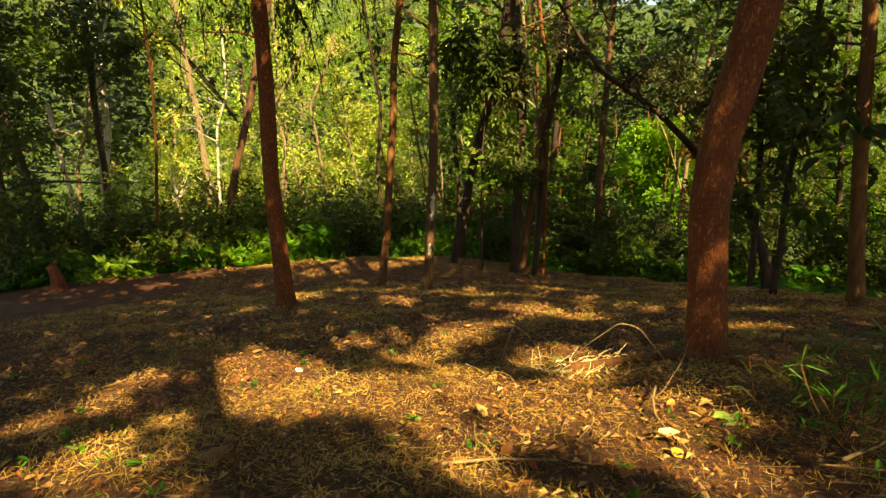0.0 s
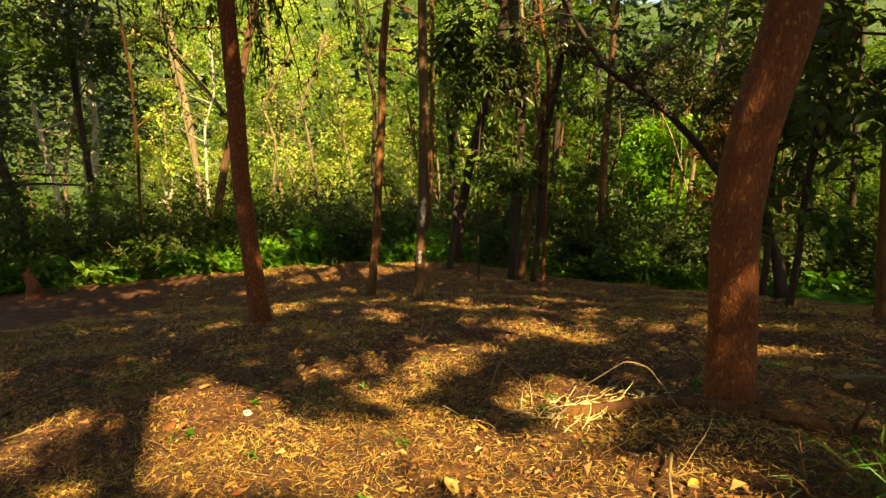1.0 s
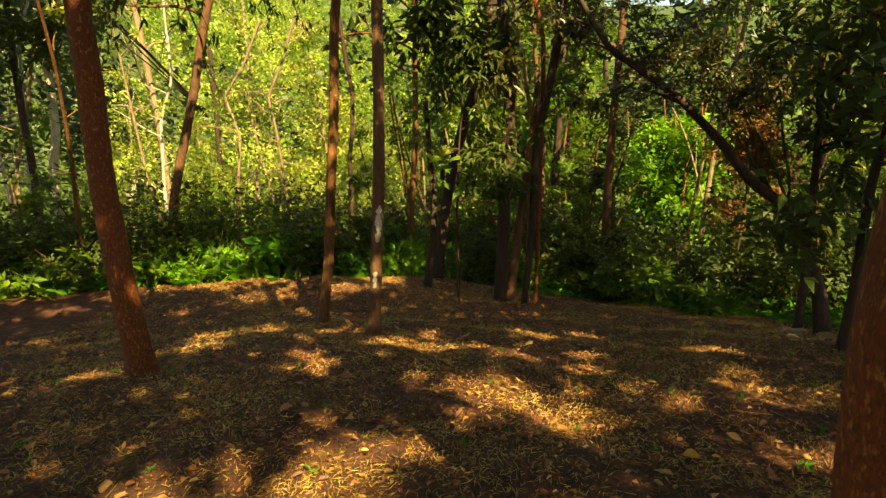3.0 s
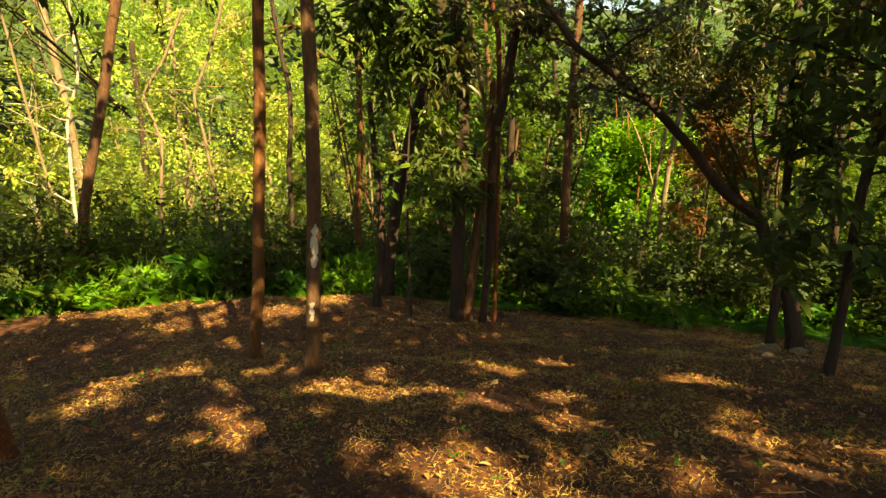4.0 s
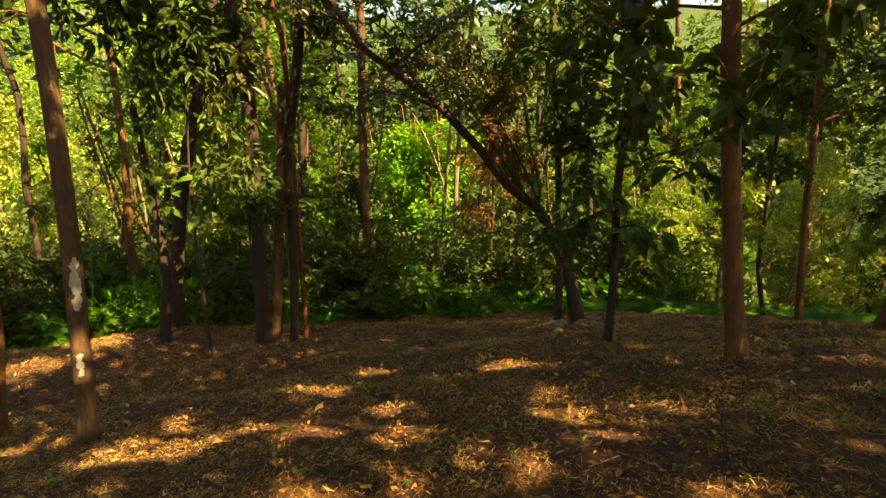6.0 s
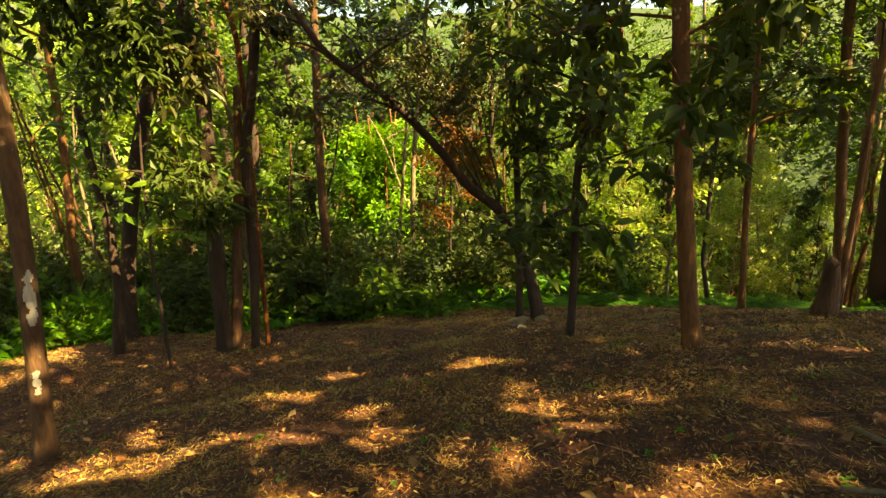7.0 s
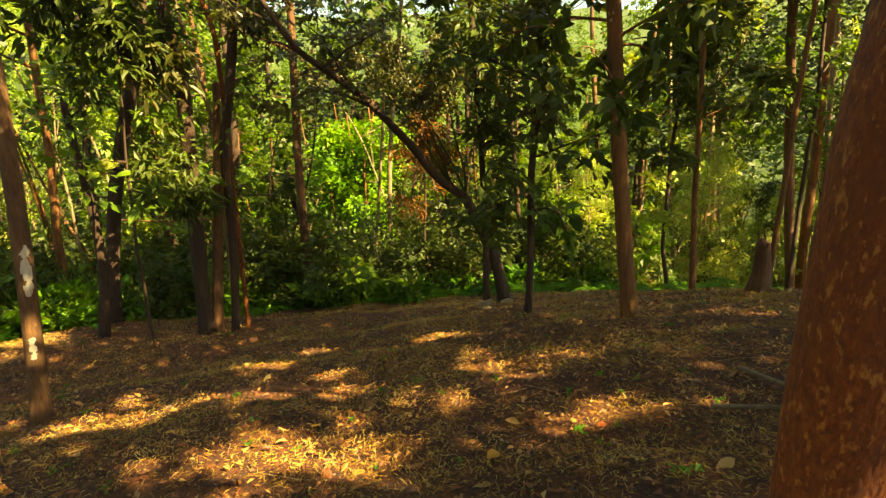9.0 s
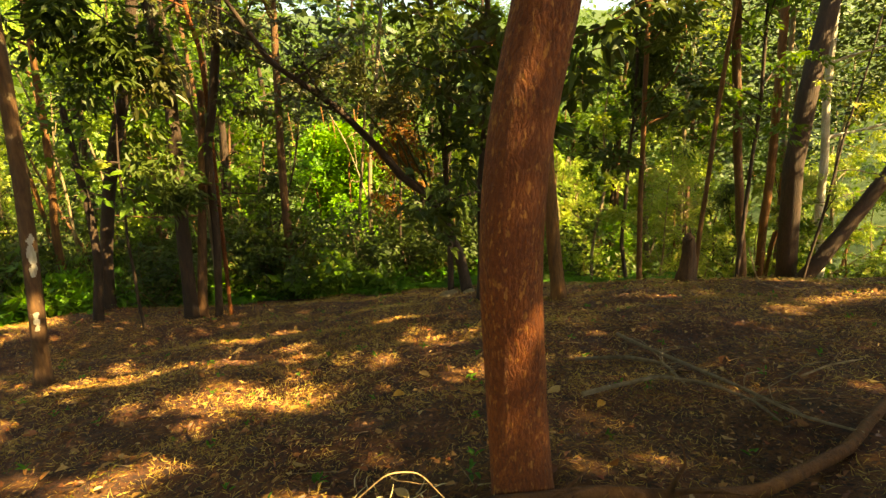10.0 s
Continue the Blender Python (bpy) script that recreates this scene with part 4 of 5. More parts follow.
def build_shade():
    g = np.random.default_rng(21)
    n = 138000
    x, y = g.uniform(-15, 13, n), g.uniform(-5, 14.6, n)
    keep = np.ones(n, bool)
    for cx, cy, rx, ry, turn in GAPS_NEAR + GAPS_LOG + GAPS_MIDDLE + GAPS_SLOPE + GAPS_CREST + GAPS_EDGE + GAPS_FAR + GAPS_ON_STEMS:
        dx, dy, co, si = x - cx, y - cy, math.cos(radians(turn)), math.sin(radians(turn))
        u, v = dx * co + dy * si, dy * co - dx * si
        a = np.arctan2(v / ry, u / rx)
        wob = 1 + 0.22 * np.sin(5 * a + cx * 7) + 0.14 * np.sin(11 * a + cy * 5)
        grow, rim = (1.0, 0.0) if turn == 28 else (0.97, 0.03) if cx < -1.4 and cy < 4 else (1.45, 0.08) if cy < 5.0 and 0.45 < cx < 2 else (1.25, 0.06) if cy < 5.4 and cx < 2 else (0.9, 0.02) if cx > 2.2 and cy < 11 else (1.15, 0.03)
        keep &= (u / (grow * rx + rim)) ** 2 + (v / (grow * ry + rim)) ** 2 > wob
    wood = y > np.interp(x, [5, 9, 13], [15, 12.6, 9.6]) + 0.8
    keep &= ~wood | (clumps(x, y) < 0.5)
    xb, yb = g.uniform(-16, 24, 76000), g.uniform(14.6, 27, 76000)
    cover = np.interp(xb - 0.25 * (yb - 14.6), [-12, -9, -3, 0, 3, 12, 16, 24], [0.8, 0.4, 0.34, 0.62, 0.72, 0.66, 0.6, 0.5])
    cover = np.maximum(cover, np.interp(yb, [14.6, 15.6, 19, 22], [0.7, 0.95, 0.92, 0.2]) * np.interp(xb, [0, 6], [1, 0.85]))
    cover = np.where(np.degrees(np.arctan2(xb, yb)) < -29, 0.92, cover)
    kb = 0.62 * clumps(xb, yb) + 0.38 * clumps(2.9 * xb + 1, 2.9 * yb) < cover
    kb &= ((xb - 10.2) / 2.6) ** 2 + ((yb - 23) / 3.5) ** 2 > 1
    glade = np.degrees(np.arctan2(xb - 0.5, yb - 4))
    kb &= ~((yb > 19.5) & (glade > 12) & (glade < 26))
    for cx, cy, rx, ry in ((-0.43, 14.95, 0.4, 0.35), (-9.6, 19.6, 1.0, 1.2), (13, 16, 2.5, 1.6), (-6, 15.6, 2.4, 0.9), (-8.6, 15.2, 0.9, 0.5), (3.6, 15.4, 0.5, 0.4), (0.3, 15.7, 0.6, 0.5), (-0.7, 16.9, 0.8, 0.6), (-3.0, 17.7, 0.7, 0.5), (5.3, 16.2, 1.0, 1.0), (6.6, 22.8, 2.0, 2.0), (8.2, 15.4, 0.8, 0.8), (9.6, 17.4, 0.9, 0.9), (12.0, 13.6, 0.8, 0.6), (6.2, 15.5, 0.8, 0.5), (10.6, 15.6, 0.9, 0.7), (11, 19.2, 1.4, 1.2), (3.2, 16.2, 0.7, 0.5), (2.6, 16.9, 0.7, 0.6), (6.6, 17.2, 0.8, 0.8), (-3.4, 17.4, 1.0, 0.7)):
        kb &= ((xb - cx) / rx) ** 2 + ((yb - cy) / ry) ** 2 > 1
    for a, b in HERB_SPOTS:
        f, e = -(xb - a) * SUN_AZ[0] - (yb - b) * SUN_AZ[1], (xb - a) * SUN_AZ[1] - (yb - b) * SUN_AZ[0]
        kb &= ~((f > -0.4) & (f < 1.7) & (np.abs(e) < 0.55))
    for a, b in GLADES:
        f, e = -(xb - a) * SUN_AZ[0] - (yb - b) * SUN_AZ[1], (xb - a) * SUN_AZ[1] - (yb - b) * SUN_AZ[0]
        kb &= ~((f > -0.8) & (f < 11.0) & (np.abs(e + 0.3 * np.sin(3 * f + a)) < 1.0))
    xc, yc = g.uniform(-30, 34, 50000), g.uniform(27, 50, 50000)
    kc = 0.6 * clumps(0.7 * xc, 0.7 * yc) + 0.4 * clumps(2 * xc, 2 * yc) < np.interp(xc - 0.1 * yc, [-30, -24, -16, -6, 0, 22, 30], [0.6, 0.42, 0.34, 0.3, 0.6, 0.62, 0.4])
    kc |= (np.degrees(np.arctan2(xc, yc)) < -27) & (clumps(xc, yc) < 0.8)
    glade = np.degrees(np.arctan2(xc - 0.5, yc - 4))
    kc &= ~((glade > 12) & (glade < 26))
    kc &= ((xc - 12.5) / 2.6) ** 2 + ((yc - 30) / 5) ** 2 > 1
    for a, b in GLADES:
        f, e = -(xc - a) * SUN_AZ[0] - (yc - b) * SUN_AZ[1], (xc - a) * SUN_AZ[1] - (yc - b) * SUN_AZ[0]
        kc &= ~((f > -0.8) & (f < 13.0) & (np.abs(e + 0.3 * np.sin(3 * f + a)) < 1.3))
    xd, yd = g.uniform(13, 27, 18000), g.uniform(1, 14.6, 18000)
    kd = 0.6 * clumps(xd, yd) + 0.4 * clumps(2.6 * xd, 2.6 * yd) < 0.54
    for a, b in GLADES:
        f, e = -(xd - a) * SUN_AZ[0] - (yd - b) * SUN_AZ[1], (xd - a) * SUN_AZ[1] - (yd - b) * SUN_AZ[0]
        kd &= ~((f > -0.8) & (f < 9.0) & (np.abs(e) < 1.1))
    h = np.r_[g.normal(9.5, 0.8, keep.sum()), g.normal(13, 0.8, kb.sum()), g.normal(15, 1.2, kc.sum()), g.normal(12, 0.8, kd.sum())]
    big = np.r_[np.ones(keep.sum()), np.ones(kb.sum()), np.full(kc.sum(), 2.0), np.ones(kd.sum())]
    x, y = np.r_[x[keep], xb[kb], xc[kc], xd[kd]], np.r_[y[keep], yb[kb], yc[kc], yd[kd]]
    s = np.array(TO_SUN) / TO_SUN.z
    pts = np.stack([x, y, ground_z(x, y)], 1) + s * h[:, None]
    owner = np.argmin([(pts[:, 0] - a) ** 2 + (pts[:, 1] - b) ** 2 for a, b in SHADE_TREES], axis=0)
    for k, (a, b) in enumerate(SHADE_TREES):
        p = pts[owner == k]
        top = p[:, 2].mean() - gz(a, b)
        ob = big_tree("tree", (a, b), straight((0.02, 0.02), max(5.0, top), 0.04, 40 + k), 0.17, 0.09, BARK_RED if b < 6 else BARK_DARK, "tall tree with a wide crown, " + ("uphill of the clearing" if b < 6 else "standing in the wood"), limbs=0, crown_n=0, seed=60 + k, sides=12)
        local = p - np.array((a, b, gz(a, b)))
        stems = [tube(wander((0.0, 0.0, top * 0.75), q - np.array((0, 0, top * 0.75)), np.linalg.norm(q - np.array((0, 0, top * 0.75))), 5, g, 0.05), np.linspace(0.035, 0.008, 6), 6)
                 for q in local[g.integers(0, len(local), 6)]]
        for st in stems:
            part("limb", mesh_from("limb", *st, BARK_RED if b < 6 else BARK_DARK, True), ob)
        ln = g.uniform(0.16, 0.26, len(local)) * big[owner == k]
        ax = unit(g.normal(0, 1, local.shape) * (1, 1, 0.35))
        part("crown", mesh_from("crown", *leaves(local, ax, unit(g.normal(0, 0.5, local.shape) + np.array(TO_SUN)), ln * 1.1, ln * 0.7, "far"), CANOPY), ob)


build_shade()


# ---- the wood beyond the clearing ----
def proto_tree(seed, height, r, skin, leaf_mat, n, leaf, first, spread, label, category="tree", limbs=12, limb_len=0.26):
    g = np.random.default_rng(seed)
    ob = root_at("tree", (0, 0, -500), label, category, "trees of the wood")
    nodes = np.array([(0, 0, -0.4)] + straight(g.normal(0, 0.05, 2), height, 0.12, seed, 8), float)
    rad = np.linspace(r, r * 0.3, len(nodes))
    part("trunk", mesh_from("trunk", *tube(nodes, rad, 9, 0.06, seed, 0.2, 20), skin, True), ob)
    tips, boughs = [], []
    for k in range(limbs):
        f = first + (1 - first) * k / limbs
        s = f * height
        p = np.array([np.interp(s, nodes[:, 2], nodes[:, i]) for i in range(3)])
        a = g.uniform(0, 6.28)
        ln = limb_len * height * g.uniform(0.6, 1.2) * (1.15 - 0.6 * f)
        w = wander(p, (math.cos(a), math.sin(a), g.uniform(0.15, 0.7)), ln, 6, g, 0.18)
        rr = np.interp(s, nodes[:, 2], rad) * 0.45
        pc = [tube(w, np.linspace(rr, rr * 0.25, len(w)), 4, rings=7)]
        for q in range(3):
            b = wander(w[2 + q], g.normal(0, 1, 3) + (0, 0, 0.2), ln * 0.5, 4, g, 0.25)
            pc.append(tube(b, np.linspace(rr * 0.35, rr * 0.12, len(b)), 3, rings=4))
            tips += list(b[1:])
        tips += list(w[2:])
        boughs += pc
    part("branchwork", mesh_from("branchwork", *join(boughs), skin, True), ob, kind="stuff")
    part("crown", mesh_from("crown", *leaf_cloud(sprays(np.array(tips), g, n, spread, 50), g, leaf, "far", 0.3, 0.58), leaf_mat), ob)
    return ob


def proto_shrub(seed, height, leaf_mat, n, leaf, label, stems=7, name="shrub", spread=0.16, skin=BARK_TAN, shape="far"):
    g = np.random.default_rng(seed)
    ob = root_at(name, (0, 0, -500), label, "shrub", "undergrowth")
    tips, pieces = [], []
    for k in range(stems):
        a = g.uniform(0, 6.28)
        w = wander((g.normal(0, 0.08), g.normal(0, 0.08), -0.1), (math.cos(a) * 0.6, math.sin(a) * 0.6, 1.0), height * g.uniform(0.6, 1.15), 7, g, 0.16)
        pieces.append(tube(w, np.linspace(0.016, 0.004, len(w)), 3, rings=5))
        tips += list(w[2:])
        for q in range(2):
            b = wander(w[3 + 2 * q], g.normal(0, 1, 3) + (0, 0, 0.4), height * 0.35, 3, g, 0.2)
            pieces.append(tube(b, np.linspace(0.007, 0.003, len(b)), 3, rings=3))
            tips += list(b[1:])
    part("stem", mesh_from("stem", *join(pieces), skin, True), ob)
    part("foliage", mesh_from("foliage", *leaf_cloud(sprays(np.array(tips), g, n, spread * height, 16), g, leaf, shape, 0.1), leaf_mat), ob)
    return ob


def proto_fern(seed, size, label):
    """Arching fronds with paired leaflets."""
    g = np.random.default_rng(seed)
    ob = root_at("fern", (0, 0, -500), label, "fern", "ferns at the clearing's edge")
    vs = []
    for k in range(11):
        a = k * 2.4 + g.normal(0, 0.2)
        ln = size * g.uniform(0.7, 1.15)
        s = np.linspace(0.12, 1, 15)
        out = np.array((math.cos(a), math.sin(a), 0))
        c = out * (s * ln * 0.85)[:, None] + np.array((0, 0, 1)) * (ln * (0.95 * s - 0.75 * s ** 2.2))[:, None]
        t = unit(np.gradient(c, axis=0))
        side = np.cross(t, (0, 0, 1))
        for sg in (-1, 1):
            w = ln * 0.30 * np.sin(np.pi * np.clip(s * 0.9 + 0.08, 0, 1)) ** 0.8
            vs.append(leaves(c, side * sg + t * 0.45 + (0, 0, -0.15), np.tile((0, 0, 1.0), (len(c), 1)), w, ln * 0.055))
        stem = leaves(c[:1], [out + np.array((0, 0, 0.7))], [(0, 0, 1.0)], ln * 0.8, ln * 0.02)
        vs.append(stem)
    part("frond", mesh_from("frond", *join(vs), FERN), ob)
    return ob


PROTO_TALL = [proto_tree(201, 13, 0.15, BARK_PALE, SUNNY, 6000, 0.165, 0.1, 0.36, "tall tree, yellow green leaves coloured as sunlit"),
              proto_tree(202, 15, 0.17, BARK_TAN, SUNNY, 6000, 0.165, 0.12, 0.36, "tall tan tree, leaves coloured as sunlit"),
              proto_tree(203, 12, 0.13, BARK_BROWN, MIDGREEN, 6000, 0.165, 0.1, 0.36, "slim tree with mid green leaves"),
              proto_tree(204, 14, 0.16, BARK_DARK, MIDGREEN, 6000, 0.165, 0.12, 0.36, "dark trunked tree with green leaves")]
PROTO_YOUNG = [proto_tree(211, 5.5, 0.05, BARK_PALE, SUNNY, 3000, 0.12, 0.15, 0.24, "young tree, yellow green leaves coloured as sunlit", limbs=8),
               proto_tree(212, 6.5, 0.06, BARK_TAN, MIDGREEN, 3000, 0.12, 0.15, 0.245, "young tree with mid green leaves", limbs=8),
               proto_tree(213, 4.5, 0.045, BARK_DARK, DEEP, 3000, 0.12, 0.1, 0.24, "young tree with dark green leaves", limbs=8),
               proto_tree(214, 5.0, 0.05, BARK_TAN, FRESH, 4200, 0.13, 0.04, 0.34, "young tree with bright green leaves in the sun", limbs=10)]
PROTO_SHRUB = [proto_shrub(221, 1.5, MIDGREEN, 760, 0.16, "leafy green shrub below the clearing"),
               proto_shrub(222, 1.8, DEEP, 760, 0.17, "shrub with leaves coloured dark green for shade"),
               proto_shrub(223, 1.2, FERN, 640, 0.16, "low bright green shrub")]
PROTO_BUSH = [proto_shrub(261, 3.0, DEEP, 1900, 0.16, "tall dark green bush below the crest", 9, "bush", 0.13, BARK_DARK), proto_shrub(262, 2.5, MIDGREEN, 1700, 0.16, "tall green bush below the crest", 9, "bush", 0.13, BARK_DARK)]
PROTO_HERB = [proto_shrub(241, 0.95, FERN, 210, 0.26, "broad-leaved bright green plant at the edge", 9, "leafy_plant", 0.2, MIDGREEN, shape="quick"), proto_shrub(242, 1.3, MIDGREEN, 260, 0.25, "broad-leaved green shrub at the edge", 8, "leafy_plant", 0.18, MIDGREEN, shape="quick"), proto_shrub(243, 1.2, FRESH, 330, 0.17, "fresh green plant in the sun at the crest", 10, "leafy_plant", 0.2, MIDGREEN, shape="quick")]
PROTO_SUNNY = proto_tree(215, 7.0, 0.06, BARK_PALE, SUNNY, 6400, 0.105, 0.04, 0.42, "broad bushy tree, yellow green leaves coloured as sunlit", limbs=16, limb_len=0.3)
PROTO_FERN = [proto_fern(231, 0.65, "green fern with arching fronds"), proto_fern(232, 0.5, "small green fern on the slope")]


def plant(proto, x, y, g, lo=0.75, hi=1.25):
    s = g.uniform(lo, hi)
    m = pose(x, y, gz(x, y), g.normal(0, 2.5), g.normal(0, 2.5), g.uniform(0, 360)) @ Matrix.Diagonal((s, s, s * g.uniform(0.9, 1.15), 1))
    return copy_thing(proto, m)


def edge(x):
    """How far the open ground reaches, by x."""
    return float(np.interp(x, [-14, -9, -4, 0, 5, 9, 13, 20, 30], [12.8, 13.6, 14.5, 14.8, 14.8, 12.6, 9.6, 5.0, 2.0]))


def sunny_way(x, y, reach=13.0, half=1.5):
    """Whether a tree here would stand between a glade and the sun."""
    for a, b in GLADES:
        f = (x - a) * SUN_AZ[0] + (y - b) * SUN_AZ[1]
        if -1.0 < f < reach and abs((x - a) * SUN_AZ[1] - (y - b) * SUN_AZ[0]) < half:
            return True
    return False


def build_wood():
    g = np.random.default_rng(31)

    def polar(r0, r1, a0, a1):
        a, r = radians(g.uniform(a0, a1)), math.sqrt(g.uniform(r0 * r0, r1 * r1))
        return 0.5 + r * math.sin(a), 3 + r * math.cos(a)

    def scatter(protos, weights, n, r0, r1, a0, a1, gap, lo, hi, margin):
        placed = []
        for _ in range(n * 12):
            if len(placed) >= n:
                break
            x, y = polar(r0, r1, a0, a1)
            if y < edge(x) + margin or any((x - p) ** 2 + (y - q) ** 2 < gap * gap for p, q in placed):
                continue
            if math.atan2(x, y) > 1.0 and math.hypot(x, y) < 19.5 and margin > 0:
                continue
            if 19 < math.degrees(math.atan2(x - 0.5, y - 4)) < 27 and y < 22.5 and margin > 1:
                continue
            if protos[0] in PROTO_BUSH + PROTO_SHRUB and any(-0.7 < (x - a) * SUN_AZ[0] + (y - b) * SUN_AZ[1] < 2.5 and abs((x - a) * SUN_AZ[1] - (y - b) * SUN_AZ[0]) < 0.8 for a, b in HERB_SPOTS):
                continue
            if protos[0] in PROTO_TALL + PROTO_YOUNG + [PROTO_SUNNY] and y < 21 and abs((x - 0.3) * 18.5 + (y - 1.5) * 10.05) / 21.05 < 1.9:
                continue
            if protos[0] in PROTO_TALL and -34 < math.degrees(math.atan2(x, y)) < -3 and math.hypot(x, y) < 36:
                continue
            if protos[0] in PROTO_TALL + PROTO_YOUNG and sunny_way(x, y, 12.0 if protos[0] in PROTO_TALL else 4.5):
                continue
            placed.append((x, y))
            bearing = math.degrees(math.atan2(x, y))
            # sunlight and shade put into leaf colour: paler trees in bright bearings, darker elsewhere
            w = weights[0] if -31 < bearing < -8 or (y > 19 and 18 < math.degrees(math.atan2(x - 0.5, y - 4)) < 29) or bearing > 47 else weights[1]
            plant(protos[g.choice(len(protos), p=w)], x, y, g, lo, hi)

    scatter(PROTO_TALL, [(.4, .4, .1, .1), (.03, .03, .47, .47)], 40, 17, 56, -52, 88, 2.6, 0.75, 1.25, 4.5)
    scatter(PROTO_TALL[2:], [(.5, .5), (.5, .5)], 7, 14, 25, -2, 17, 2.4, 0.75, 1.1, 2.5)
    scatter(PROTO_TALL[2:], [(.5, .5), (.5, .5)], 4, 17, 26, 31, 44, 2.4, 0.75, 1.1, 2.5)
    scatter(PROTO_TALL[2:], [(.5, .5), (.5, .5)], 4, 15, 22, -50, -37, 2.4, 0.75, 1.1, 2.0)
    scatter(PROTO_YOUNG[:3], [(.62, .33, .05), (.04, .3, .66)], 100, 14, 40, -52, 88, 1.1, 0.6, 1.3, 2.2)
    for x, y in ((8.2, 22.2), (9.0, 22.4), (9.8, 23.4), (8.9, 23.6), (10.4, 24.2), (9.3, 24.6), (8.5, 21.6), (10.3, 22.7), (9.7, 22.2)):
        plant(PROTO_YOUNG[3], x, y, g, 1.45, 1.7)
    for x, y in ((19.0, 18.2), (21.2, 18.4), (23.5, 16.0)):
        plant(PROTO_TALL[2], x, y, g, 1.25, 1.45)
    for k, (x, y) in enumerate(((13.0, 15.2), (13.9, 15.0), (14.8, 14.4), (15.8, 13.7), (17.2, 13.0), (18.4, 12.8), (16.4, 15.2), (19.6, 12.6), (14.6, 16.6))):
        plant(PROTO_SUNNY if k % 3 else PROTO_YOUNG[3], x, y, g, 0.6, 0.85)
    scatter(PROTO_TALL[2:], [(.5, .5), (.5, .5)], 28, 26, 46, -2, 50, 2.0, 1.25, 1.65, 4.5)
    scatter([PROTO_YOUNG[1], PROTO_YOUNG[3]], [(.5, .5), (.6, .4)], 34, 24, 36, 0, 60, 1.2, 1.0, 1.6, 4.5)
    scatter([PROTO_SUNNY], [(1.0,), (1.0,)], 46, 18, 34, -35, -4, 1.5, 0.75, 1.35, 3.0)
    # mostly dark-leaved shrubs in the middle: its shade is partly put into leaf colour
    scatter(PROTO_SHRUB, [(.35, .5, .15), (.2, .68, .12)], 190, 11, 30, -55, 90, 0.6, 0.6, 1.25, 0.9)
    scatter(PROTO_SHRUB, [(.15, .55, .3), (.15, .7, .15)], 130, 10.5, 19.5, -56, 22, 0.4, 0.6, 1.3, 0.3)
    scatter([PROTO_SHRUB[0], PROTO_SHRUB[2], PROTO_YOUNG[0]], [(.4, .4, .2), (.35, .35, .3)], 60, 13, 30, 38, 88, 0.7, 0.6, 1.15, 0.8)
    scatter([PROTO_YOUNG[0], PROTO_TALL[0], PROTO_YOUNG[1]], [(.5, .3, .2), (.5, .3, .2)], 26, 20, 36, 54, 88, 1.6, 0.8, 1.2, 0.8)
    scatter(PROTO_FERN, [(.5, .5), (.5, .5)], 190, 10.5, 17, -58, 40, 0.3, 0.7, 1.3, 0.2)
    # dark bushes prevail in the middle, deepening the shade there by colour
    scatter(PROTO_BUSH, [(.75, .25), (.92, .08)], 66, 12, 19, -52, 45, 1.0, 0.8, 1.2, 1.3)
    scatter(PROTO_HERB[:2], [(.65, .35), (.55, .45)], 150, 10.5, 18, -52, 45, 0.4, 0.7, 1.35, 0.1)
    for a, b in HERB_SPOTS:
        for _ in range(6):
            plant(PROTO_HERB[2], a + g.normal(0, 0.35), b + abs(g.normal(0, 0.3)), g, 0.8, 1.3)
    scatter(PROTO_FERN, [(.5, .5), (.5, .5)], 130, 9, 17, 35, 88, 0.3, 0.6, 1.1, -0.2)


build_wood()
for ob in [PROTO_SUNNY] + PROTO_TALL + PROTO_YOUNG + PROTO_SHRUB + PROTO_BUSH + PROTO_HERB + PROTO_FERN:
    for o in list(ob.children_recursive) + [ob]:
        bpy.data.objects.remove(o)


def far_woods(a0, a1, n, mat, seed, label):
    """Rounded clumps of leaves over the far slope."""
    g = np.random.default_rng(seed)
    m = n // 130
    a, r = np.radians(g.uniform(a0, a1, m)), g.uniform(56, 140, m)
    x, y = r * np.sin(a), r * np.cos(a)
    low = np.where(np.abs(np.degrees(a) + 9) < 6, 0.55, 1.0)
    c = np.stack([x, y, ground_z(x, y) + g.uniform(0, 1, m) ** 0.7 * 22 * low], 1)
    size = g.uniform(1.0, 2.4, m)
    k = np.repeat(np.arange(m), 130)
    d = unit(g.normal(0, 1, (len(k), 3)))
    p = c[k] + d * (size[k] * g.uniform(0.6, 1.0, len(k)))[:, None] * (1, 1, 0.75)
    ln = g.uniform(0.2, 0.45, len(k))
    v, f = leaves(p, g.normal(0, 1, d.shape), d + g.normal(0, 0.3, d.shape) + (0, 0, 0.2), ln, ln * 0.8, "far")
    tagged(new("far_woods", mesh_from("far_woods", v, f, mat)), label, "woodland", kind="stuff")


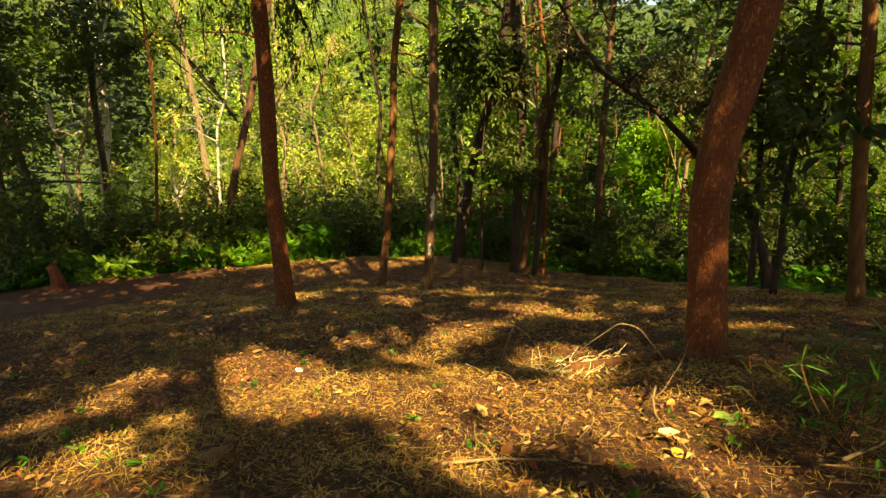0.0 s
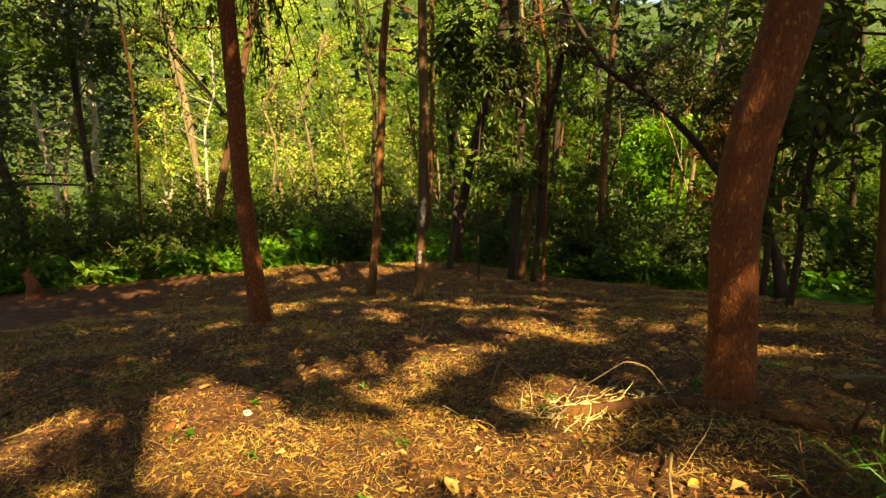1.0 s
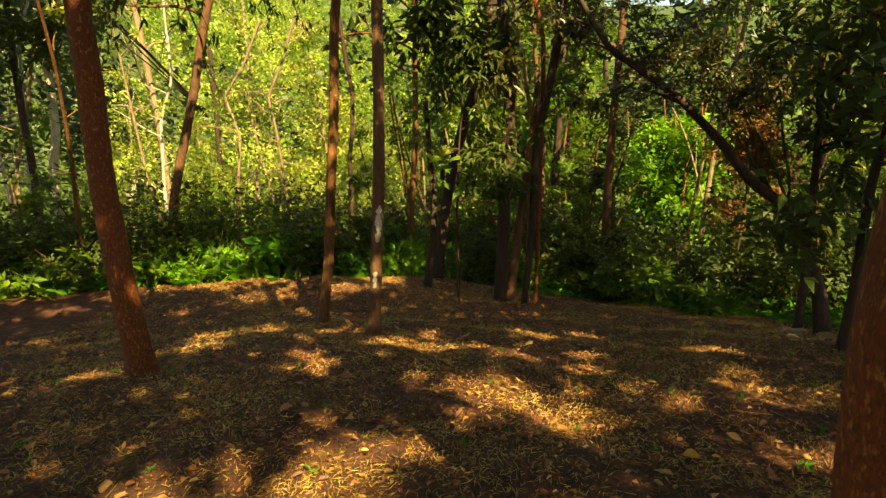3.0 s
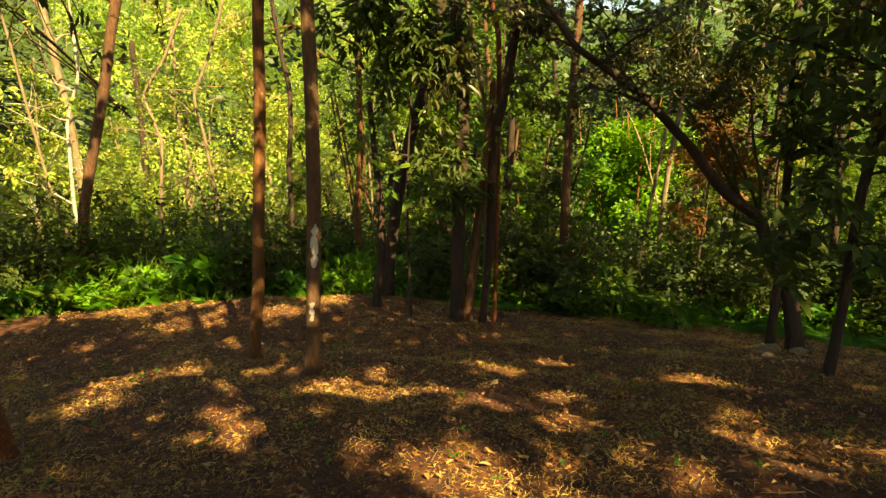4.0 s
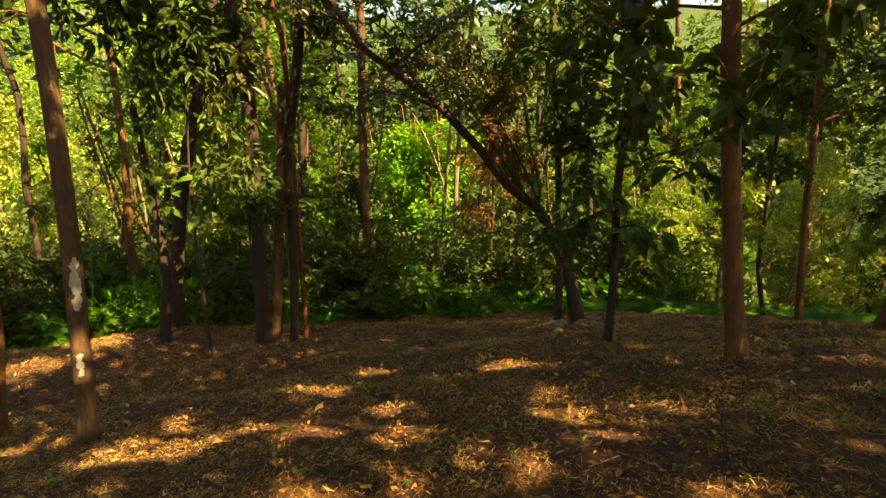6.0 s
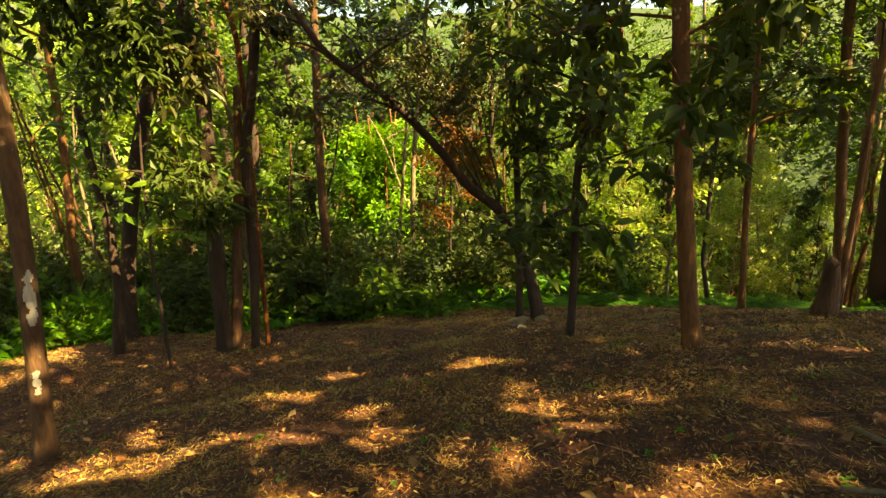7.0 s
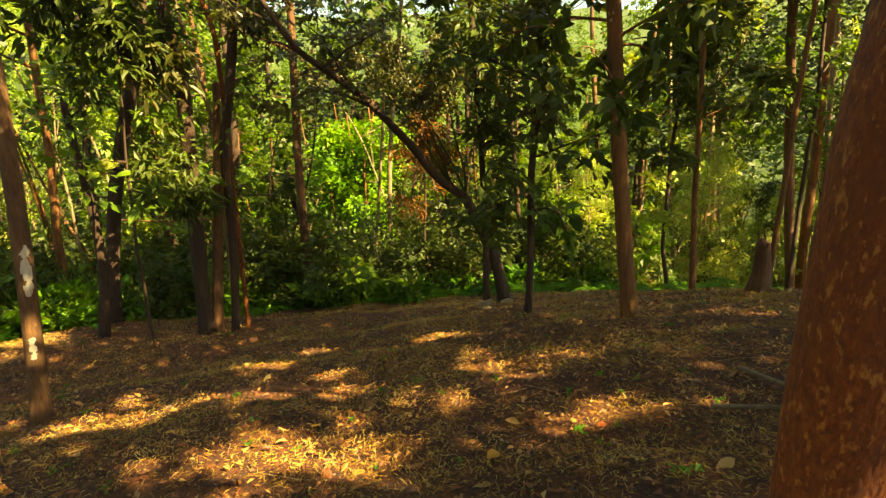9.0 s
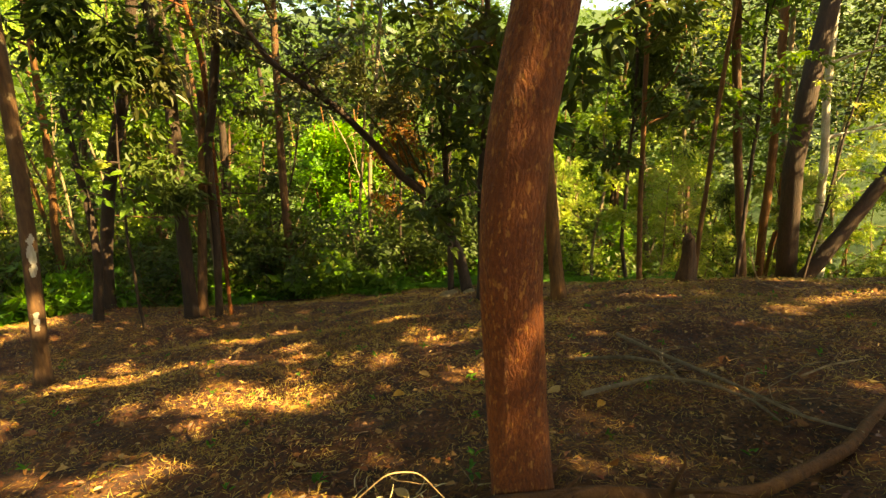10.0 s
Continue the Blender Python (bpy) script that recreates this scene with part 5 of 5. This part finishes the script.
def slim_stems():
    g = np.random.default_rng(117)
    spots = [(a, 15 + 12 * g.random()) for a in np.r_[g.uniform(-38, -4, 5), g.uniform(-4, 40, 30), g.uniform(40, 70, 4)]]
    for k, (a, r) in enumerate(spots):
        x, y = 0.5 + r * math.sin(radians(a)), 2 + r * math.cos(radians(a))
        if y < edge(x) + 0.6:
            continue
        skin, word = [(BARK_DARK, "dark"), (BARK_TAN, "tan"), (BARK_DARK, "dark"), (BARK_PALE, "pale"), (BARK_BROWN, "brown")][k % 5]
        ob = root_at("sapling", (x, y, gz(x, y)), "slim " + word + " crooked sapling growing in the wood", "sapling", "slim saplings")
        lean = g.normal(0, 0.13, 2)
        w = wander((0, 0, -0.1), (lean[0], lean[1], 1), g.uniform(5, 10), 14, g, 0.055)
        part("trunk", mesh_from("trunk", *tube(w, np.linspace(g.uniform(0.03, 0.07), 0.02, len(w)), 7, 0.06, k, rings=26), skin, True), ob)
        tips = []
        for q in range(4):
            b = wander(w[5 + 2 * q], g.normal(0, 1, 3) * (1, 1, 0.4) + (0, 0, 0.5), g.uniform(0.7, 1.8), 7, g, 0.2)
            tips += list(b[2:])
            part("limb", mesh_from("limb", *tube(b, np.linspace(0.018, 0.005, len(b)), 5), skin, True), ob)
        # leaf colour stands in for light: dark in the shaded middle, sunny to both sides
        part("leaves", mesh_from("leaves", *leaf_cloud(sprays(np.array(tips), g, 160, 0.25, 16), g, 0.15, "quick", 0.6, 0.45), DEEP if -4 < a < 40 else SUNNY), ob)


def leaning_pale_stem(foot, top, label, r=0.06):
    g = np.random.default_rng(119)
    base = np.array((foot[0], foot[1], gz(*foot)))
    end = np.array(top) - base
    ob = root_at("sapling", base, label, "sapling", "pale saplings")
    w = np.array([(0, 0, -0.1)] + [end * f + np.r_[g.normal(0, 0.06, 2), 0] for f in np.linspace(0.15, 1, 7)])
    part("trunk", mesh_from("trunk", *tube(w, np.linspace(r, r * 0.5, len(w)), 9, 0.06, 3), BARK_PALE, True), ob)
    for q in range(4):
        b = wander(w[3 + q], g.normal(0, 1, 3) * (1, 1, 0.3) + (0, 0, 0.6), 1.3, 7, g, 0.22)
        part("limb", mesh_from("limb", *tube(b, np.linspace(r * 0.4, 0.006, len(b)), 5), BARK_PALE, True), ob)


slim_stems()
leaning_pale_stem((7.9, 18.5), (8.3, 18.0, 3.4), "pale crooked sapling behind a bent stem")
big_tree("tree", (7.95, 15.0), straight((-0.02, 0.0), 5.2, 0.05, 51), 0.05, 0.015, BARK_DARK, "small tree with dry orange brown leaves", seed=51, limb_from=0.42, limbs=10, limb_len=0.75, crown_n=1500, leaf=0.13, leaf_mat=RUSTY, spread=0.28, sides=8)
# far slope in sectors: shade on the left and sunlight beside it are leaf colours
far_woods(-62, -27, 60000, DEEP, 53, "wooded hillside across the valley, leaves coloured dark for shade")
far_woods(-27, 4, 90000, SUNNY, 51, "wooded hillside across the valley, leaves coloured as sunlit")
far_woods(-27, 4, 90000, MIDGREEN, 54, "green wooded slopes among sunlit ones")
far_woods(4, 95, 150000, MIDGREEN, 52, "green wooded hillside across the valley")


# ---- leaf litter, grass and twigs on the floor ----
def near_floor(g, n, x0=-6, x1=9.5, y0=0.6, y1=14.6):
    x, y = g.uniform(x0, x1, n), g.uniform(0, 1, n)
    y = y0 + (y1 - y0) * y ** 1.25
    return x, y


def litter():
    g = np.random.default_rng(61)

    def lying(n, lo, hi, y1=14.6):
        x, y = near_floor(g, n, y1=y1)
        return np.stack([x, y, ground_z(x, y) + g.uniform(lo, hi, n)], 1)

    # chaff and broken leaf bits
    n = 90000
    p = lying(n, 0.002, 0.02)
    ln = g.gamma(2.0, 0.009, n) + 0.012
    v, f = leaves(p, g.normal(0, 1, (n, 3)) * (1, 1, 0.35), g.normal(0, 0.55, (n, 3)) + (0, -0.28, 1), ln, ln * g.uniform(0.25, 0.7, n), "far")
    tagged(new("leaf_litter", mesh_from("leaf_litter", v, f, LITTER)), "dry brown and tan leaf bits on the soil", "leaf litter", kind="stuff")
    # whole curled leaves
    n = 15000
    p = lying(n, 0.004, 0.03)
    near = np.interp(p[:, 1], [2.5, 6.5], [0.5, 1.0])
    ln = g.uniform(0.03, 0.09, n) * near
    v, f = leaves(p, g.normal(0, 1, (n, 3)) * (1, 1, 0.3), g.normal(0, 0.33, (n, 3)) + (0, -0.28, 1), ln, ln * g.uniform(0.3, 0.62, n), "fine")
    tagged(new("broad_litter", mesh_from("broad_litter", v, f, LITTER)), "curled dry brown leaves strewn over the floor", "leaf litter", kind="stuff")
    n = 600
    k = np.repeat(np.arange(n), 6)
    p = lying(n, 0.0, 0.01)[k] + g.normal(0, 0.012, (6 * n, 3)) + (0, 0, 0.015)
    ln = g.uniform(0.025, 0.06, n)[k] * g.uniform(0.7, 1.2, 6 * n)
    v, f = leaves(p, g.normal(0, 1, (6 * n, 3)) * (1, 1, 0.3) + (0, 0, 0.6), np.tile((0, 0, 1.0), (6 * n, 1)), ln, ln * 0.4, "fine")
    tagged(new("green_sprigs", mesh_from("green_sprigs", v, f, FERN)), "tiny green sprigs growing through the litter", "sprigs", kind="stuff")
    # matted straw and short grass; pale blades thickened over the sunlit near floor to brighten it
    n = 460000
    p = lying(n, 0.0, 0.03)
    x, y = p[:, 0], p[:, 1]
    c = np.sin(x * 2.1 + 1) * np.sin(y * 1.7) + 0.5 * np.sin(x * 5 + y * 4) + 0.4 * np.sin(x * 11 - y * 9)
    sunny = np.exp(-((x + 0.2) / 2.0) ** 2 - ((y - 3.2) / 1.5) ** 2)
    p = p[c + 2.2 * sunny > g.uniform(-1.3, 1.6, n)]
    k = len(p)
    v, f = leaves(p, g.normal(0, 1.0, (k, 3)) * (1, 1, 0.45) + (0, -0.05, 0.28), g.normal(0, 0.7, (k, 3)) + (0, -0.2, 0.7), g.uniform(0.02, 0.08, k), np.interp(p[:, 1], [3, 7], [0.003, 0.0055]), "far")
    tagged(new("grass", mesh_from("grass", v, f, GRASSY)), "matted dry straw and short grass on the floor", "grass", kind="stuff")
    pieces = []
    for _ in range(1100):
        x, y = near_floor(g, 1)
        a = g.uniform(0, 6.28)
        ln = g.uniform(0.06, 0.38)
        st = np.array((x[0], y[0], gz(x[0], y[0]) + 0.014))
        w = wander(st, (math.cos(a), math.sin(a), -0.28 * math.sin(a)), ln, 3, g, 0.12)
        pieces.append(tube(w, np.linspace(1, 0.5, 4) * g.uniform(0.0015, 0.0045), 3, rings=4))
    tagged(new("twigs", mesh_from("twigs", *join(pieces), TWIG)), "small dry twigs scattered over the litter", "twigs", kind="stuff")


litter()


# ---- fallen wood by the thick tree ----
def bare_branch(name, nodes, r0, r1, label, category="branch", lift=0.0, twigs=0, seed=0, mat=None, group=""):
    g = np.random.default_rng(seed)
    base = np.array((nodes[0][0], nodes[0][1], gz(nodes[0][0], nodes[0][1])))
    pts = np.array([(x, y, gz(x, y) + h + lift) for x, y, h in nodes]) - base
    ob = root_at(name, base, label, category, group)
    part("stem", mesh_from("stem", *tube(pts, np.linspace(r0, r1, len(pts)), 10, 0.08, seed, 0, len(pts) * 6), mat or TWIG, True), ob)
    for k in range(twigs):
        i = g.integers(1, len(pts) - 1)
        w = wander(pts[i], g.normal(0, 1, 3) * (1, 1, 0.3) + (0, 0, 0.35), g.uniform(0.15, 0.5), 6, g, 0.25)
        w[:, 2] = np.maximum(w[:, 2], ground_z(w[:, 0] + base[0], w[:, 1] + base[1]) - base[2] + 0.004)
        part("twig", mesh_from("twig", *tube(w, np.linspace(r1 * 0.6, 0.0015, len(w)), 5), mat or TWIG, True), ob)
    return ob


bare_branch("fallen_log", [(0.95, 3.98, 0), (1.2, 3.96, 0), (1.44, 3.86, 0), (1.65, 3.68, 0), (1.88, 3.5, 0), (2.08, 3.42, 0), (2.25, 3.25, 0), (2.6, 3.05, 0), (3.2, 2.95, 0), (3.8, 3.0, 0)], 0.045, 0.026, "long fallen pale brown branch lying before a thick trunk", "fallen branch", 0.035, 5, 1, BARK_TAN)
bare_branch("arched_twig", [(0.98, 4.2, 0.0), (1.1, 4.05, 0.2), (1.31, 3.9, 0.37), (1.44, 3.87, 0.29), (1.47, 3.65, 0.16), (1.49, 3.5, 0.06), (1.55, 3.38, 0.0)], 0.0034, 0.0025, "thin pale twig arching above the litter", "twig", 0, 2, 2)
bare_branch("arched_twig", [(0.5, 4.45, 0.0), (0.55, 4.15, 0.38), (0.68, 4.15, 0.27), (0.85, 4.4, 0.0)], 0.005, 0.003, "thin bent dry twig standing in the litter", "twig", 0, 0, 3)
for k, row in enumerate([[(4.56, 5.26, 0.03), (4.16, 4.68, 0.1), (3.75, 4.08, 0.1), (3.55, 3.58, 0.08), (3.36, 3.2, 0.06), (3.37, 2.95, 0.02)],
                         [(2.95, 4.3, 0.02), (3.09, 4.23, 0.06), (3.39, 4.05, 0.12), (3.48, 3.75, 0.1), (3.47, 3.5, 0.06), (3.36, 3.3, 0.02)],
                         [(3.69, 5.01, 0.03), (3.82, 4.6, 0.1), (3.6, 4.15, 0.14), (3.47, 3.9, 0.06)],
                         [(3.98, 3.46, 0.02), (4.19, 3.39, 0.05), (4.42, 3.3, 0.06)],
                         [(7.4, 5.5, 0.6), (7.35, 5.3, 0.15), (7.5, 5.0, 0.02), (7.8, 4.8, 0.02)],
                         [(1.22, 3.0, 0.02), (1.1, 2.75, 0.05), (1.03, 2.55, 0.03), (1.0, 2.35, 0.02), (1.0, 2.08, 0.01)],
                         [(-0.1, 2.1, 0.01), (0.2, 2.2, 0.015), (0.45, 2.1, 0.01)],
                         [(1.9, 2.6, 0.02), (2.0, 2.3, 0.25), (1.95, 2.05, 0.3), (1.8, 1.85, 0.12)],
                         [(1.5, 1.95, 0.02), (1.75, 2.0, 0.1), (1.95, 2.2, 0.25)]]):
    bare_branch("dead_branch", row, 0.017 if k < 3 else 0.008, 0.006 if k < 3 else 0.004, "dry dead branch lying in the leaf litter", "branch", 0.01, 7 if k < 3 else 2, 20 + k, BARK_PALE if k < 3 else TWIG, "dead branches on the floor")


def brushwood():
    g = np.random.default_rng(81)
    for k in range(110):
        x, y = g.normal(1.03, 0.31), g.normal(4.03, 0.2)
        a = g.normal(0.1, 0.9)
        ln = g.uniform(0.06, 0.3)
        z = gz(x, y) + g.uniform(0.004, 0.04)
        w = wander((0, 0, 0), (math.cos(a), math.sin(a), g.uniform(-0.1, 0.15)), ln, 5, g, 0.2)
        ob = new("dry_stalk", mesh_from("dry_stalk", *tube(w, np.linspace(0.0042, 0.0016, 6), 5), STRAW, True))
        ob.location = (x, y, z)
        tagged(ob, "thin dry straw stalk in a brushwood heap", "stalk", "stalks of the brushwood heap")
    for k in range(7):
        x, y = g.normal(1.0, 0.26), g.normal(4.02, 0.16)
        size = g.uniform(0.06, 0.1)
        ob = new("dry_leaf", mesh_from("dry_leaf", *leaves([(0, 0, 0)], [g.normal(0, 1, 3) * (1, 1, 0.2)], [(g.normal(0, 0.3), g.normal(0, 0.3), 1)], size, size * 0.45, "fine"), STRAW))
        ob.location = (x, y, gz(x, y) + g.uniform(0.03, 0.08))
        tagged(ob, "pale curled dry leaf on a brushwood heap", "dry leaf", "leaves of the brushwood heap")


brushwood()


# ---- single things on the floor ----
def paper():
    bm = bmesh.new()
    bmesh.ops.create_icosphere(bm, subdivisions=3, radius=0.06)
    g = np.random.default_rng(5)
    for v in bm.verts:
        v.co *= 1 + 0.55 * noise.noise(v.co * 26) + g.normal(0, 0.07)
        v.co.z *= 0.62
    me = bpy.data.meshes.new("crumpled_paper")
    bm.to_mesh(me)
    bm.free()
    me.materials.append(PAPER)
    small = new("crumpled_paper", me)
    small.matrix_world = pose(-1.18, 4.1, gz(-1.18, 4.1) + 0.012, 20, 0, 80) @ Matrix.Diagonal((0.42, 0.4, 0.3, 1))
    tagged(small, "small scrap of white paper on the litter", "paper")


paper()


def lone_leaf(x, y, size, ratio, way, mat, label):
    ob = new("large_leaf", mesh_from("large_leaf", *leaves([(0, 0, 0)], [way], [(0.1, -0.2, 1)], size, size * ratio, "fine"), mat))
    ob.location = (x, y, gz(x, y) + 0.025)
    tagged(ob, label, "leaf")


lone_leaf(1.26, 2.44, 0.11, 0.55, (1, 0.1, 0.05), SUNNY, "yellow green oval leaf lying on shaded litter")
lone_leaf(0.92, 2.28, 0.14, 0.4, (1, 0.3, 0.1), STRAW, "pale folded dry leaf on the litter")
lone_leaf(1.12, 2.2, 0.12, 0.3, (0.5, -1, 0.05), RUSTY, "narrow orange dry leaf on the litter")


def stump(x, y, h, r, skin, label):
    g = np.random.default_rng(9)
    ob = root_at("tree_stump", (x, y, gz(x, y)), label, "stump")
    part("trunk", mesh_from("trunk", *tube([(0, 0, -0.1), (0.02, 0, h * 0.5), (-0.05, 0, h)], [r * 1.15, r, r * 0.85], 16, 0.12, 9, 0.5, 14), skin, True), ob)
    for k in range(5):
        a = k * 1.3
        p = np.array((r * 0.6 * math.cos(a) - 0.05, r * 0.6 * math.sin(a), h * 0.9))
        part("splinter", mesh_from("splinter", *tube([p, p + (g.normal(0, .04), g.normal(0, .04), g.uniform(0.1, 0.3))], [0.03, 0.005], 5), skin, True), ob)


stump(8.95, 7.2, 0.8, 0.115, BARK_BROWN, "thick dark brown broken stump beside a thin tan tree")
stump(-9.4, 12.7, 0.55, 0.12, BARK_RED, "broken reddish tree stump at the clearing's edge")


def dead_shrub(x, y, fork):
    """A bare trunk, hidden below in the undergrowth, whose pale stems fan out from a fork."""
    g = np.random.default_rng(91)
    ob = root_at("bare_shrub", (x, y, gz(x, y)), "bare pale shrub with stems fanning out", "shrub")
    z = fork - gz(x, y)
    part("trunk", mesh_from("trunk", *tube([(0, 0, -0.1), (0.05, 0, z * 0.5), (0, 0, z)], [0.12, 0.09, 0.07], 9, 0.06, 2), BARK_PALE, True), ob)
    for dx, dz, ln in ((0.3, 1, 2.9), (0.55, 1, 2.3), (0.1, 1, 2.6), (-0.9, 0.55, 1.3), (-1.0, 0.2, 1.9), (-0.3, 1, 1.9), (0.75, 0.9, 1.7), (0.0, 1, 1.5)):
        w = wander((0, 0, z - 0.05), (dx, g.normal(0, 0.25), dz), 0.8 * ln, 9, g, 0.06)
        part("stem", mesh_from("stem", *tube(w, np.linspace(0.028, 0.009, len(w)), 7), BARK_WHITE, True), ob)


dead_shrub(-9.75, 20.0, -2.54)


def seedling(x, y, size, n, mat, label, strap=False, seed=0):
    g = np.random.default_rng(seed)
    ob = root_at("strap_plant" if strap else "seedling", (x, y, gz(x, y)), label, "plant", "seedlings on the floor")
    for k in range(1 if not strap else 5):
        a = g.uniform(0, 6.28)
        w = wander((g.normal(0, 0.02), g.normal(0, 0.02), -0.01), (math.cos(a) * 0.5, math.sin(a) * 0.5, 1), size * g.uniform(0.7, 1.1), 6, g, 0.12)
        part("stem", mesh_from("stem", *tube(w, np.linspace(0.004, 0.002, len(w)), 5), BARK_TAN, True), ob)
        p = w[g.integers(2, len(w), n)]
        ax = unit(g.normal(0, 1, (n, 3)) * (1, 1, 0.4) + (0, 0, 0.25))
        ln = size * (0.5 if not strap else 0.24) * g.uniform(0.7, 1.2, n)
        v, f = leaves(p, ax, np.tile((0, 0, 1.0), (n, 1)), ln, ln * (0.42 if not strap else 0.085), "fine")
        part("foliage", mesh_from("foliage", v, f, mat), ob)


seedling(1.28, 2.25, 0.10, 5, FERN, "small bright green seedling in dry leaves", seed=1)
seedling(1.18, 2.12, 0.08, 5, FERN, "small bright green seedling in dry leaves", seed=2)
seedling(1.6, 2.25, 0.07, 4, FERN, "tiny green seedling among dry twigs", seed=3)
seedling(0.35, 3.9, 0.11, 4, FERN, "small green seedling in the litter", seed=4)
seedling(2.75, 4.6, 0.12, 5, FERN, "green seedling behind the thick tree", seed=5)
seedling(2.9, 5.5, 0.12, 5, FERN, "green seedling in a patch of sun", seed=6)
seedling(1.4, 8.6, 0.14, 6, FERN, "low green seedling on the slope", seed=7)
seedling(-1.6, 2.0, 0.08, 5, FERN, "small green seedling in the litter", seed=8)
seedling(1.68, 2.2, 0.44, 9, FERN, "bushy plant with narrow strap leaves", True, 9)
seedling(1.62, 2.0, 0.34, 6, MIDGREEN, "green plant with narrow strap leaves", True, 10)
seedling(1.72, 2.32, 0.4, 7, DEEP, "dark plant with narrow strap leaves", True, 11)
seedling(1.80, 2.42, 0.46, 12, FERN, "tall bushy plant with narrow strap leaves", True, 12)
seedling(1.86, 2.30, 0.5, 12, FERN, "tall bushy plant with narrow strap leaves", True, 13)
seedling(1.76, 2.54, 0.42, 12, MIDGREEN, "bushy green plant with narrow strap leaves", True, 14)
seedling(1.58, 2.55, 0.3, 9, DEEP, "low dark plant with narrow strap leaves", True, 16)


# ---- single fallen leaves: parts of the floor ----
def floor_leaves():
    g = np.random.default_rng(71)
    shapes = []
    for k in range(7):
        s = np.linspace(0, 1, 7)
        w = np.sin(np.pi * s ** g.uniform(0.7, 1.1)) * g.uniform(0.22, 0.36) + 0.012
        curl, bend = g.uniform(-0.5, 0.9), g.uniform(-0.25, 0.35)
        v = []
        for c in (-1, -0.5, 0, 0.5, 1):
            v.append(np.stack([s - 0.5, c * w, curl * w * c * c + bend * (s - 0.5) ** 2 + 0.02 * g.normal(size=7)], 1))
        v = np.concatenate(v)
        f = [(a * 7 + b, a * 7 + b + 1, a * 7 + b + 8, a * 7 + b + 7) for a in range(4) for b in range(6)]
        shapes.append((v, np.array(f)))
    meshes = [mesh_from("fallen_leaf", *sh, LITTER, True) for sh in shapes]
    gold = [mesh_from("fallen_leaf", *sh, YELLOW, True) for sh in shapes[:3]]
    spots = [(1.2, 2.75, 0.06, True), (1.26, 2.46, 0.09, False), (1.0, 2.3, 0.17, False), (0.95, 2.12, 0.07, True), (1.65, 6.95, 0.12, True), (2.95, 5.85, 0.11, True), (4.45, 5.25, 0.15, False),
             (2.3, 5.6, 0.13, True), (-1.0, 2.1, 0.2, False), (-1.35, 2.35, 0.14, False)]
    for _ in range(285):
        x, y = near_floor(g, 1, -4, 8, 1.0, 11)
        spots.append((x[0], y[0], g.uniform(0.05, 0.12), g.random() < 0.012))
    for x, y, ln, yel in spots:
        me = (gold if yel else meshes)[g.integers(0, 3 if yel else 7)]
        ob = new("fallen_leaf", me)
        ob.parent = GROUND
        ob.matrix_basis = pose(x, y, gz(x, y) + 0.02, g.normal(-16, 14), g.normal(0, 14), g.uniform(0, 360)) @ Matrix.Diagonal((ln, ln * g.uniform(0.8, 1.2), ln, 1))


floor_leaves()


def stone(x, y, size, seed):
    bm = bmesh.new()
    bmesh.ops.create_icosphere(bm, subdivisions=3, radius=size)
    for v in bm.verts:
        v.co *= 1 + 0.35 * noise.noise(v.co * (2.2 / size) + Vector((seed, 0, 0)))
        v.co.z *= 0.35
    me = bpy.data.meshes.new("flat_stone")
    bm.to_mesh(me)
    bm.free()
    me.materials.append(STONE)
    ob = new("flat_stone", me)
    ob.matrix_world = pose(x, y, gz(x, y) + size * 0.1, -14, 0, seed * 50)
    tagged(ob, "flat pale stone half sunk in leaf litter", "stone", "stones on the floor")


stone(6.6, 11.1, 0.2, 1)
stone(7.0, 10.9, 0.13, 2)
stone(6.2, 10.5, 0.1, 3)
